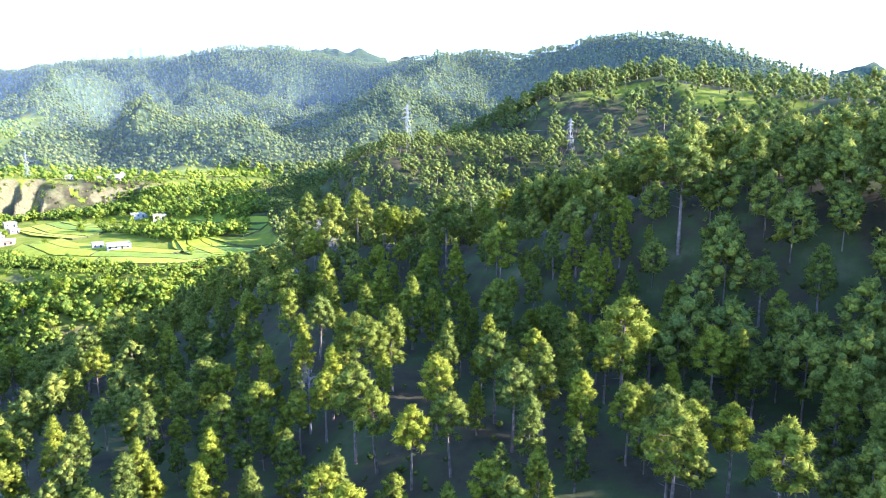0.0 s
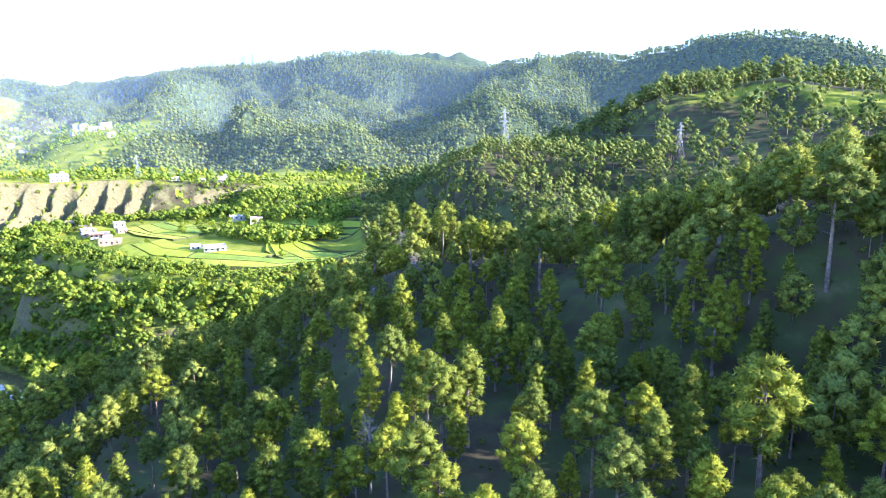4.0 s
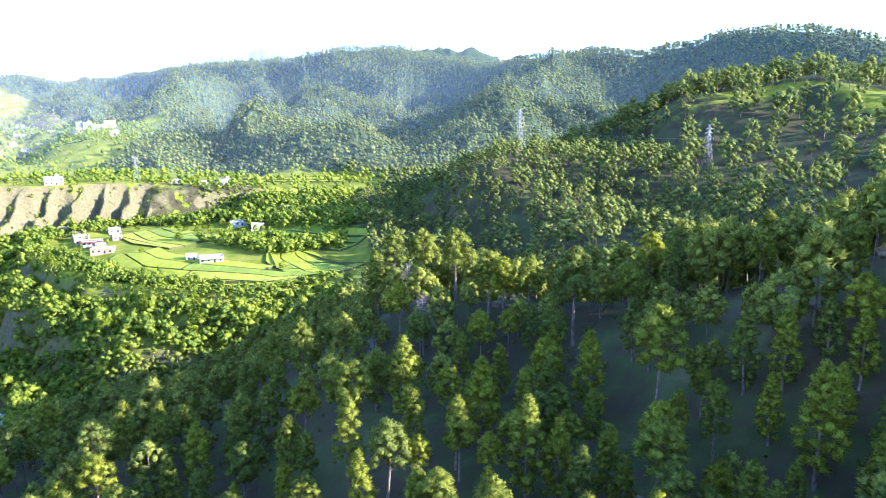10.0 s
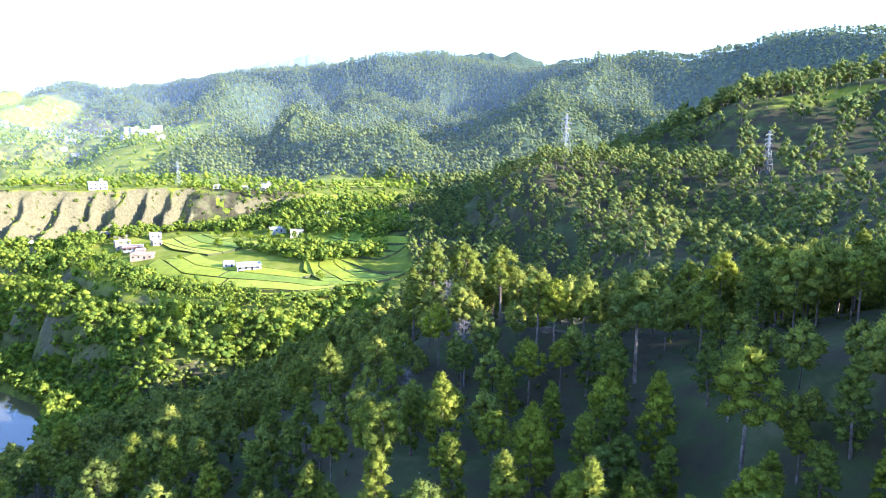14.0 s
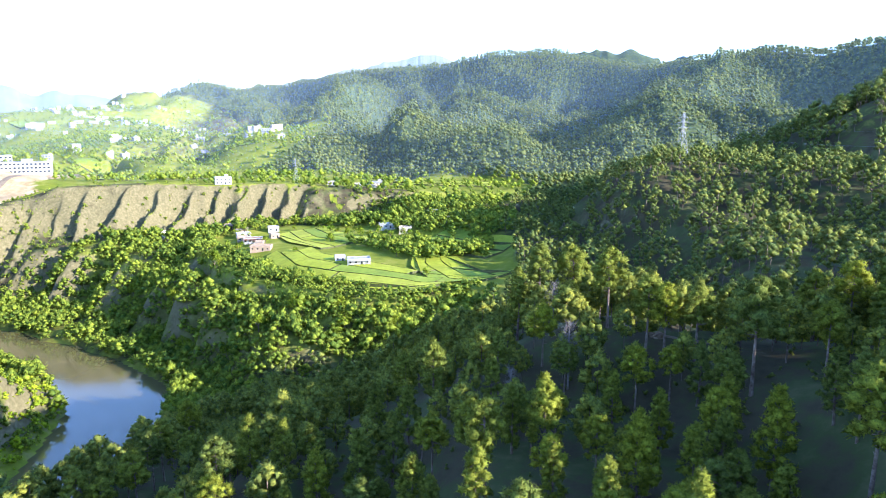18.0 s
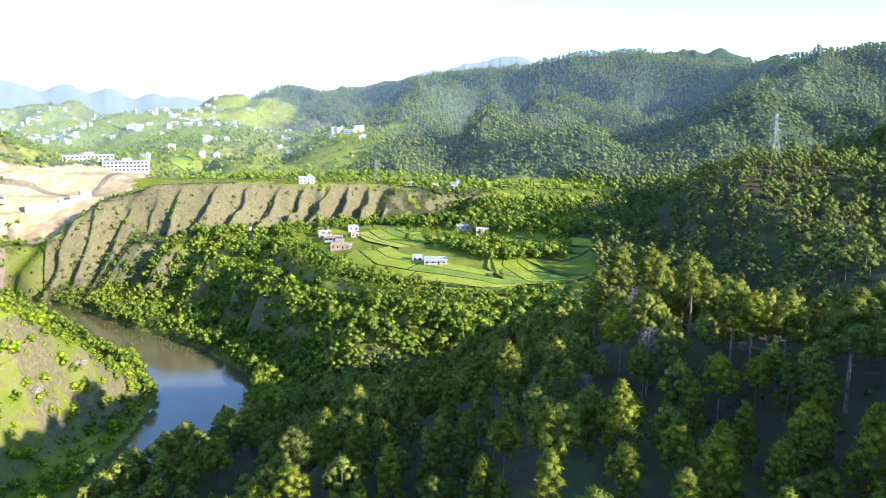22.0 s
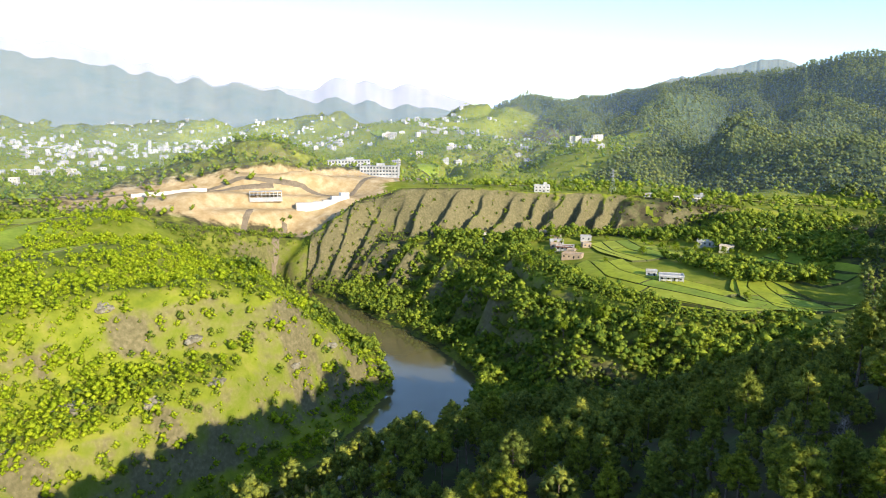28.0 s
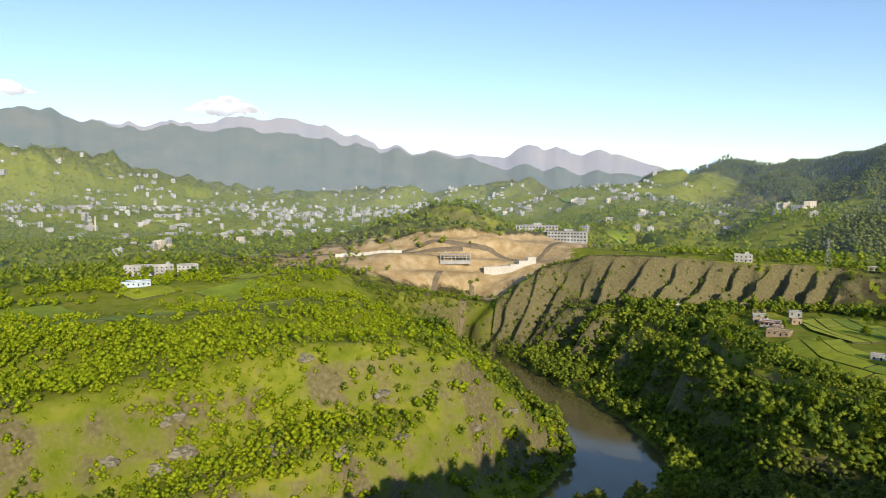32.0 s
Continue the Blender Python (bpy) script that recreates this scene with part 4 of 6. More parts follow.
sx, sy, sh = scatter(rng, (-2600, 0, -500, 2600), 11.0, lambda x, y, h, c: np.where((x > -600) & (y < 640) | (y < -0.08 * np.abs(x)) | (np.hypot(x, y) > 2300), 0, np.clip(c["S"] * 0.95 + c["G"] * np.where(fbm(x, y, 110, 3) > -0.1, 0.85, 0.5), 0, 0.9)))
wood("scrub_far", "distant bushes and broadleaf trees among fields and villages", "scrub", BUSH_FAR, sx, sy, sh, np.where(sx < -1000, rng.uniform(2.5, 6.5, len(sx)), rng.uniform(4, 10, len(sx))), M_SHRUB, 6)

# ---- shared builders ----


def ground_at(x, y):
    return float(land(np.array([float(x)]), np.array([float(y)]))[0][0])


def part(name, bm, material, parent, label=""):
    me = bpy.data.meshes.new(name)
    bm.to_mesh(me)
    bm.free()
    me.materials.append(material)
    ob = new(name, me)
    ob.parent = parent
    if label:
        ob["label"] = label
    return ob


def box(bm, x0, y0, z0, x1, y1, z1):
    c = [(x, y, z) for z in (z0, z1) for y in (y0, y1) for x in (x0, x1)]
    v = [bm.verts.new(p) for p in c]
    for f in ((0, 2, 3, 1), (4, 5, 7, 6), (0, 1, 5, 4), (2, 6, 7, 3), (0, 4, 6, 2), (1, 3, 7, 5)):
        bm.faces.new([v[i] for i in f])


def boxes(*specs):
    bm = bmesh.new()
    for q in specs:
        box(bm, *q)
    return bm


def strut(bm, a, b, r):
    """A square bar from a to b."""
    a, b = Vector(a), Vector(b)
    d = (b - a).normalized()
    u = d.orthogonal().normalized() * r
    w = d.cross(u)
    ring = [[bm.verts.new(p + s * u + t * w) for s, t in ((1, 0), (0, 1), (-1, 0), (0, -1))] for p in (a, b)]
    for i in range(4):
        j = (i + 1) % 4
        bm.faces.new((ring[0][i], ring[0][j], ring[1][j], ring[1][i]))
    bm.faces.new(ring[0][::-1])
    bm.faces.new(ring[1])


# ---- crop fields: slabs with raised earth banks, draped on the terraces ----
M_CROP = [plain("young_wheat", [(0.26, 0.30, 0.010), (0.335, 0.365, 0.013), (0.39, 0.40, 0.02)], 0.35, 0.9, relief=0.05),
          plain("ripening_wheat", [(0.31, 0.35, 0.018), (0.38, 0.40, 0.026), (0.44, 0.42, 0.05)], 0.35, 0.9, relief=0.05),
          plain("meadow_grass", [(0.17, 0.235, 0.014), (0.23, 0.295, 0.018), (0.28, 0.32, 0.03)], 0.3, 0.9, relief=0.05)]
M_BANKS = plain("terrace_bank", [(0.05, 0.065, 0.015), (0.10, 0.11, 0.03), (0.17, 0.14, 0.07)], 0.6, 0.95, relief=0.1)


def slab(name, grid, mat, label, lift, group):
    """A field from a grid of plan points (rows by columns): crop on top, earth bank round it."""
    g = np.asarray(grid, float)
    n, m = g.shape[:2]
    z = land(g[..., 0], g[..., 1])[0]
    level = z.mean() * 0.1 + z * 0.9 + lift + 0.5
    top = np.concatenate([g, level[..., None]], -1)
    field = tagged(new(name), label, "field", group)
    i = np.arange(n * m).reshape(n, m)
    f = np.stack([i[:-1, :-1], i[1:, :-1], i[1:, 1:], i[:-1, 1:]], -1).reshape(-1, 4)
    mesh_object("crop", top.reshape(-1, 3), f, [mat], field, smooth=True)
    ring = list(i[0, :]) + list(i[1:, -1]) + list(i[-1, -2::-1]) + list(i[-2:0, 0])
    t = top.reshape(-1, 3)[ring]
    c = t.mean(0)
    outer = t.copy()
    outer[:, :2] += (t[:, :2] - c[:2]) / (np.linalg.norm(t[:, :2] - c[:2], axis=1, keepdims=True) + 1e-6) * 0.9
    outer[:, 2] = np.minimum(land(outer[:, 0], outer[:, 1])[0], t[:, 2]) - 1.6
    lip = t.copy()
    lip[:, 2] += 0.12
    k = len(ring)
    v = np.concatenate([lip, outer])
    q = np.array([(a, (a + 1) % k, k + (a + 1) % k, k + a) for a in range(k)])
    mesh_object("earth_bank", v, q, [M_BANKS], field)


def strips(base, cuts, runs, mats, label, group, lift=0.5, taper=None, bow=0.0):
    """Fields side by side: strips at the offsets in cuts from the line base, each cut along its length at runs (0..1)."""
    base = [Vector(p) for p in base]
    seg = [(b - a).length for a, b in zip(base[:-1], base[1:])]
    total = sum(seg)

    def at(u, off):
        d = u * total
        for a, b, l in zip(base[:-1], base[1:], seg):
            if d <= l + 1e-6 or b is base[-1]:
                t = (b - a).normalized()
                p = a + t * d
                break
            d -= l
        k = 1.0 if taper is None else taper + (1 - taper) * u
        o = off * k + bow * math.sin(u * 3.1) * k
        return (p.x + nrm.x * o, p.y + nrm.y * o)
    whole = (base[-1] - base[0]).normalized()
    nrm = Vector((whole.y, -whole.x))
    if nrm.y < 0:
        nrm = -nrm
    n = 0
    for j, (o0, o1) in enumerate(zip(cuts[:-1], cuts[1:])):
        rr = runs[j % len(runs)]
        for u0, u1 in zip(rr[:-1], rr[1:]):
            us = np.linspace(u0 + 0.004, u1 - 0.004, max(3, int((u1 - u0) * total / 6)))
            grid = [[at(u, o) for o in np.linspace(o0 + 0.35, o1 - 0.35, 4)] for u in us]
            slab("crop_field", grid, M_CROP[mats[n % len(mats)]], label, lift, group)
            n += 1


strips([(-74, 376), (-97, 365), (-124, 372), (-158, 381), (-193, 396), (-224, 431)], [0, 9, 18, 28, 40, 54, 70], [(0, 0.42, 1), (0, 0.62, 1), (0.05, 0.8), (0.05, 0.5, 1), (0.1, 0.55, 0.95), (0.25, 0.9)],
       [0, 0, 1, 0, 0, 1, 0, 2], "bright green wheat terrace edged by a dark earth bank", "terraced wheat fields", 0.9, taper=0.8)
strips([(-180, 478), (-215, 500), (-238, 530)], [0, 12, 24, 36, 50], [(0, 1), (0, 0.6, 1)], [1, 0, 1, 2], "yellow-green wheat terrace below the hamlet", "terraced wheat fields", 0.8)
strips([(-52, 408), (-80, 398), (-104, 436), (-110, 470)], [2, 14, 26, 40], [(0, 0.5, 1), (0, 1)], [2, 0, 0], "green terrace strip partly shaded by trees", "terraced wheat fields", 0.8)
strips([(-56, 462), (-120, 500)], [0, 11, 22, 34, 48], [(0, 1), (0, 0.55, 1)], [0, 2, 0, 2], "green terrace strip partly shaded by trees", "terraced wheat fields", 0.8)
strips([(-85, 786), (-150, 772), (-222, 758)], [0, 12, 24, 38], [(0, 0.6, 1), (0, 1)], [1, 1, 0], "yellow ripening field on a hill shelf", "terraced wheat fields", 0.9)
strips([(-282, 470), (-300, 498), (-316, 512)], [-10, 0, 12], [(0, 1)], [2, 0], "small green terrace beside the hamlet", "terraced wheat fields", 0.7)


def patch(x, y, w, l, turn, mat, label, group, lift=0.5):
    c, s = math.cos(turn), math.sin(turn)
    grid = [[(x + c * u - s * v, y + s * u + c * v) for v in np.linspace(-l / 2, l / 2, 6)] for u in np.linspace(-w / 2, w / 2, 5)]
    slab("crop_field", grid, mat, label, lift, group)


frng = np.random.default_rng(21)
for x, y, w, l, a, k in ((-455, 120, 40, 60, 0.3, 2), (-500, 165, 34, 70, 0.5, 0), (-480, 225, 30, 70, 0.2, 0), (-540, 215, 36, 60, 0.4, 2), (-560, 150, 30, 40, 0.3, 0), (-455, 60, 46, 60, 0.1, 2),
                         (-520, 60, 40, 60, 0.2, 2), (-600, 250, 40, 60, 0.5, 0), (-660, 300, 40, 70, 0.3, 2)):
    patch(x, y, w, l, a, M_CROP[k], "light green meadow on the river terrace", "meadows above the river")
for k in range(70):
    x, y = frng.uniform(-1750, -330), frng.uniform(-100, 1450)
    if x > -800 and y < 640 or x > -620 and y < 700:
        continue
    patch(x, y, frng.uniform(22, 45), frng.uniform(30, 80), frng.uniform(0, 3), M_CROP[int(frng.choice([0, 2, 2]))], "distant green and yellow field among houses", "fields round the town", 1.2)

# ---- houses ----
M_ROOF = plain("flat_roof_cement", [(0.28, 0.265, 0.24), (0.42, 0.405, 0.375)], 0.8, 0.85)
M_RUST = plain("red_brown_roof", [(0.22, 0.10, 0.06), (0.34, 0.17, 0.10)], 1.2, 0.8)
M_CREAM = plain("cream_paint", [(0.58, 0.50, 0.38), (0.74, 0.66, 0.52)], 0.5, 0.8)
M_BLUE = plain("pale_blue_paint", [(0.50, 0.60, 0.68), (0.60, 0.70, 0.76)], 0.5, 0.7)


def house(w, d, storeys, wall, roof, label, veranda=False, turret=False, name="house"):
    """A flat-roofed house, its front towards -y, resting at z 0, with real window and door recesses in front of the wall."""
    h = 3.1 * storeys
    ob = tagged(new(name), label, "house")
    part("wall", boxes((-w / 2, -d / 2, -4.0, w / 2, d / 2, h)), wall, ob)
    o = 0.45
    r = part("roof", boxes((-w / 2 - o, -d / 2 - o, h, w / 2 + o, d / 2 + o, h + 0.22)), roof, ob, "flat cement roof slab")
    part("parapet", boxes((-w / 2, -d / 2, h + 0.22, w / 2, -d / 2 + 0.2, h + 0.85), (-w / 2, d / 2 - 0.2, h + 0.22, w / 2, d / 2, h + 0.85),
                          (-w / 2, -d / 2 + 0.2, h + 0.22, -w / 2 + 0.2, d / 2 - 0.2, h + 0.85), (w / 2 - 0.2, -d / 2 + 0.2, h + 0.22, w / 2, d / 2 - 0.2, h + 0.85)), wall, r)
    n = max(2, int(w / 3.4))
    for s in range(storeys):
        for i in range(n):
            x = -w / 2 + (i + 0.5) * w / n
            if s == 0 and i == n // 2:
                part("door", boxes((x - 0.55, -d / 2 - 0.05, 0.05, x + 0.55, -d / 2 + 0.1, 2.15)), M_DARK, ob)
                continue
            wn_ = part("window", boxes((x - 0.75, -d / 2 - 0.08, 3.1 * s + 0.95, x + 0.75, -d / 2 + 0.05, 3.1 * s + 2.3)), roof, ob)
            part("pane", boxes((x - 0.62, -d / 2 - 0.11, 3.1 * s + 1.07, x + 0.62, -d / 2 - 0.05, 3.1 * s + 2.18)), M_DARK, wn_)
        for y in (-d / 4, d / 4):
            for sx_ in (-1, 1):
                wn_ = part("window", boxes((sx_ * w / 2 - 0.06, y - 0.7, 3.1 * s + 0.95, sx_ * w / 2 + 0.06, y + 0.7, 3.1 * s + 2.3)), roof, ob)
                part("pane", boxes((sx_ * w / 2 - 0.09, y - 0.58, 3.1 * s + 1.07, sx_ * w / 2 + 0.09, y + 0.58, 3.1 * s + 2.18)), M_DARK, wn_)
        if s:
            part("ledge", boxes((-w / 2 - 0.5, -d / 2 - 0.7, 3.1 * s - 0.1, w / 2 + 0.5, -d / 2 + 0.02, 3.1 * s + 0.12)), roof, ob)
    if veranda:
        part("veranda_roof", boxes((-w / 2, -d / 2 - 2.4, 2.75, w / 2, -d / 2 - 0.01, 2.95)), roof, ob)
        for i in range(5):
            x = -w / 2 + 0.2 + i * (w - 0.4) / 4
            part("post", boxes((x - 0.14, -d / 2 - 2.3, -3.0, x + 0.14, -d / 2 - 2.02, 2.75)), wall, ob)
    if turret:
        part("stair_tower", boxes((w * 0.1, 0, h + 0.22, w * 0.1 + 3.2, 3.0, h + 2.9)), wall, ob)
    return ob


def put(ob, x, y, turn, up=0.0, z=None):
    ob.matrix_basis = Matrix.Translation((x, y, (ground_at(x, y) if z is None else z) + up)) @ Matrix.Rotation(turn, 4, "Z")
    return ob


put(house(15, 9, 1, M_WHITE, M_WHITE, "long white farmhouse with a pale flat roof in the wheat fields", True), -137, 434, 0.35, 1.0)
put(house(7, 5, 1, M_CONCRETE, M_ROOF, "small grey block shed beside the white farmhouse"), -152, 440, 0.35, 0.9)
put(house(9, 7, 1, M_WHITE, M_WHITE, "small white house at the edge of the hamlet"), -247, 545, 0.5, 0.4)
put(house(15, 8, 1, M_MUD, M_MUD, "brown mud-walled house with a flat earth roof"), -226, 476, 0.2, 0.3)
put(house(14, 8, 1, M_WHITE, M_RUST, "old house with a weathered brown roof and pale walls", True), -244, 500, 0.3, 0.3)
for x_, y_, w_, a_ in ((-256, 506, 8, 0.5), (-270, 534, 9, 0.3), (-236, 522, 7, 0.7), (-300, 549, 9, 0.4), (-233, 488, 6, 0.2)):
    put(house(w_, 6, 1, M_MUD, M_ROOF, "small brown mud-walled outbuilding of the hamlet"), x_, y_, a_, 0.3)
put(house(11, 7, 1, M_CONCRETE, M_ROOF, "grey plastered hamlet house under trees"), -262, 520, 0.6, 0.3)
put(house(12, 7, 1, M_MUD, M_ROOF, "mud-plastered hamlet house with a cement roof"), -285, 545, 0.4, 0.3)
put(house(16, 8, 1, M_CREAM, M_ROOF, "cream house standing among trees at the cliff foot"), -344, 526, 0.7, 0.3)
put(house(9, 7, 1, M_CREAM, M_ROOF, "small cream outbuilding beside the cliff house"), -328, 516, 0.7, 0.3)
put(house(15, 8, 1, M_WHITE, M_WHITE, "white house on a wooded knoll above the terraces"), -149, 556, 0.3, 1.5)
put(house(10, 7, 1, M_CREAM, M_MUD, "ochre house with an earth yard on the knoll"), -131, 543, 0.2, 1.2)
put(house(8, 5, 1, M_CONCRETE, M_ROOF, "small grey hut under dark trees"), -98, 560, 0.2, 0.8)
put(house(11, 7, 1, M_CONCRETE, M_ROOF, "grey-roofed house half hidden by trees"), -118, 600, 0.2, 0.6)
put(house(15, 9, 2, M_WHITE, M_WHITE, "white two-storey house perched on the cliff edge", False, True), -322, 604, 0.55, 0.8)
put(house(9, 7, 1, M_WHITE, M_RUST, "white cottage with a reddish dome roof on the cliff edge"), -238, 668, 0.4, 0.5)
put(house(17, 9, 2, M_WHITE, M_ROOF, "white house with a grey roof above the gully"), -200, 708, 0.35, 0.5)
put(house(13, 8, 1, M_CREAM, M_RUST, "long cream house with a brown roof above the gully"), -222, 716, 0.35, 0.5)
put(house(16, 9, 2, M_CREAM, M_ROOF, "tan two-storey house on the hillside above the cliff"), -459, 776, 0.6, 0.5)
put(house(26, 12, 3, M_CONCRETE, M_WHITE, "large grey three-storey building on the river terrace"), -684, 176, 1.3, 0.5)
put(house(16, 10, 3, M_WHITE, M_WHITE, "tall white building with blue-white walls", False, True), -640, 186, 1.3, 0.5)
put(house(18, 11, 3, M_CONCRETE, M_ROOF, "grey concrete three-storey block of the villa group"), -634, 205, 1.3, 0.5)
put(house(22, 10, 1, M_BLUE, M_ROOF, "low grey-blue building in front of the villas"), -585, 148, 1.3, 0.5)
put(house(20, 9, 2, M_WHITE, M_ROOF, "white house row on the grassy terrace"), -800, 116, 1.4, 0.5)


def campus(x, y, turn, length):
    """A long white three-storey block with rows of windows and bay pillars."""
    ob = tagged(new("campus_building"), "long white three-storey institutional building with window rows", "building", "campus blocks")
    d, h = 15, 12.0
    part("wall", boxes((-length / 2, -d / 2, -5, length / 2, d / 2, h)), M_WHITE, ob)
    r = part("roof", boxes((-length / 2 - 0.6, -d / 2 - 0.6, h, length / 2 + 0.6, d / 2 + 0.6, h + 0.5)), M_ROOF, ob)
    part("roof_room", boxes((-4, -3, h + 0.5, 6, 3, h + 3.4)), M_WHITE, r)
    n = int(length / 4)
    for s in range(3):
        for i in range(n):
            cx = -length / 2 + (i + 0.5) * length / n
            part("window", boxes((cx - 1.1, -d / 2 - 0.1, 4 * s + 1.2, cx + 1.1, -d / 2 + 0.1, 4 * s + 2.9)), M_DARK, ob)
        for i in range(3):
            cy = -d / 2 + (i + 0.5) * d / 3
            part("window", boxes((-length / 2 - 0.1, cy - 1.1, 4 * s + 1.2, -length / 2 + 0.1, cy + 1.1, 4 * s + 2.9)), M_DARK, ob)
    for i in range(0, n + 1, 2):
        cx = -length / 2 + i * length / n
        part("pillar", boxes((cx - 0.3, -d / 2 - 0.7, -5, cx + 0.3, -d / 2 - 0.02, h - 0.02)), M_WHITE, ob)
    put(ob, x, y, turn, 0.5)


campus(-632, 656, 0.85, 54)
campus(-580, 658, 0.55, 48)


def shell(x, y, turn):
    """An unfinished concrete frame: slabs on columns."""
    ob = tagged(new("unfinished_building"), "unfinished concrete frame building with open floors", "building")
    w, d = 34, 12
    for s in range(3):
        part("floor_slab", boxes((-w / 2, -d / 2, 3.2 * s, w / 2, d / 2, 3.2 * s + 0.35)), M_CONCRETE, ob)
        if s < 2:
            for i in range(9):
                for yy in (-d / 2 + 0.6, 0, d / 2 - 0.6):
                    cx = -w / 2 + 0.6 + i * (w - 1.2) / 8
                    part("column", boxes((cx - 0.25, yy - 0.25, 3.2 * s + 0.35, cx + 0.25, yy + 0.25, 3.2 * s + 3.2)), M_CONCRETE, ob)
    part("footing", boxes((-w / 2, -d / 2, -4, w / 2, d / 2, 0)), M_CONCRETE, ob)
    put(ob, x, y, turn, 0.4)


shell(-590, 484, 0.9)


def wall_run(pts, h, mat, label, thick=0.8):
    ob = tagged(new("retaining_wall"), label, "wall")
    for (ax, ay), (bx_, by_) in zip(pts[:-1], pts[1:]):
        n = max(2, int(math.hypot(bx_ - ax, by_ - ay) / 8))
        for i in range(n):
            p = Vector((ax, ay)).lerp(Vector((bx_, by_)), i / n)
            q = Vector((ax, ay)).lerp(Vector((bx_, by_)), (i + 1) / n)
            t = (q - p).normalized() * thick
            z = min(ground_at(*p), ground_at(*q))
            bm = bmesh.new()
            vs = [bm.verts.new((*c, zz)) for zz in (z - 3, z + h) for c in (p, q, q + Vector((-t.y, t.x)), p + Vector((-t.y, t.x)))]
            for f in ((3, 2, 1, 0), (4, 5, 6, 7), (0, 1, 5, 4), (1, 2, 6, 5), (2, 3, 7, 6), (3, 0, 4, 7)):
                bm.faces.new([vs[k] for k in f])
            part("wall_panel", bm, mat, ob)


M_PALE = plain("pale_cut_stone", [(0.55, 0.50, 0.42), (0.72, 0.68, 0.60)], 0.25, 0.9, relief=0.1)
wall_run([(-700, 395), (-672, 425), (-648, 452)], 4.0, M_PALE, "long pale concrete retaining wall in the quarry")
wall_run([(-560, 500), (-545, 525), (-532, 552)], 9.0, M_PALE, "pale dressed stone slope at the quarry edge", 6.0)


# ---- broadleaf trees round the hamlet and fields ----
M_BROAD = leafy("broadleaf", (0.12, 0.20, 0.012), (0.32, 0.39, 0.025), "object", 0.35, 0.05)


def broadleaf(seed):
    """A round-crowned tree 7 m tall with a forked stem."""
    rng = np.random.default_rng(seed)
    parts = [tube([(0, 0, -0.8), (0.1, 0, 1.4), (0.0, 0.1, 2.6)], [0.24, 0.18, 0.14], 6)]
    cs, os_, ss = [], [], []
    for k in range(13):
        a, t = k * 2.4, rng.random()
        r = 2.3 * math.sqrt(max(0.05, 1 - (2 * t - 0.8) ** 2)) * rng.uniform(0.5, 0.9)
        c = np.array([math.cos(a) * r, math.sin(a) * r, 2.6 + t * 3.4])
        if k % 2 == 0:
            parts.append(tube([(0, 0.1, 2.2), tuple(c * np.array([0.5, 0.5, 0.8])), tuple(c)], [0.10, 0.06, 0.03], 4))
        d = rng.normal(size=(16, 3))
        d /= np.linalg.norm(d, axis=1, keepdims=True)
        cs.append(c + d * rng.uniform(0.8, 1.2))
        o = d + np.array([math.cos(a) * 0.6, math.sin(a) * 0.6, 0.35])
        os_.append(o / np.linalg.norm(o, axis=1, keepdims=True))
        ss.append(rng.uniform(0.4, 0.7, 16))
    v, f, nn = blades(rng, np.concatenate(cs), np.concatenate(os_), np.concatenate(ss), 8)
    tree = tagged(new("broadleaf_tree"), "round leafy green tree beside the terraced fields", "tree", "broadleaf trees in the fields")
    tv, tf = merge(parts)
    mesh_object("trunk", tv, tf, [M_BARK], tree, smooth=True)
    mesh_object("crown", v, f, [M_BROAD], tree, smooth=True, normals=nn)
    return tree


BROAD = [broadleaf(61), broadleaf(62), broadleaf(63)]
brng = np.random.default_rng(51)
placed = 0
for cx, cy, n, sx_, sy_ in ((-178, 520, 10, 10, 14), (-150, 538, 9, 10, 10), (-128, 512, 8, 8, 12), (-275, 525, 12, 16, 14), (-320, 528, 10, 18, 8), (-205, 556, 6, 16, 6), (-245, 480, 5, 8, 10), (-112, 470, 6, 6, 16),
                            (-195, 462, 1, 1, 1), (-88, 415, 1, 1, 1), (-180, 765, 6, 30, 6), (-235, 665, 6, 14, 8), (-330, 615, 6, 22, 8), (-590, 120, 8, 14, 14), (-620, 230, 8, 14, 14),
                            (-190, 347, 1, 1, 1), (-160, 340, 6, 25, 12), (-215, 385, 6, 18, 18), (-270, 430, 6, 24, 16), (-120, 345, 5, 18, 10), (-330, 440, 6, 24, 14)):
    for _ in range(n):
        x, y = brng.normal(cx, sx_), brng.normal(cy, sy_)
        ob = BROAD[placed % 3] if placed < 3 else copy_thing(BROAD[placed % 3], Matrix())
        k = brng.uniform(0.55, 1.15) * (1.45 if y < 450 and x > -400 else 1)
        ob.matrix_basis = Matrix.Translation((x, y, ground_at(x, y) - 0.1)) @ Matrix.Rotation(brng.uniform(0, 6.3), 4, "Z") @ Matrix.Diagonal((k, k, k, 1))
        placed += 1

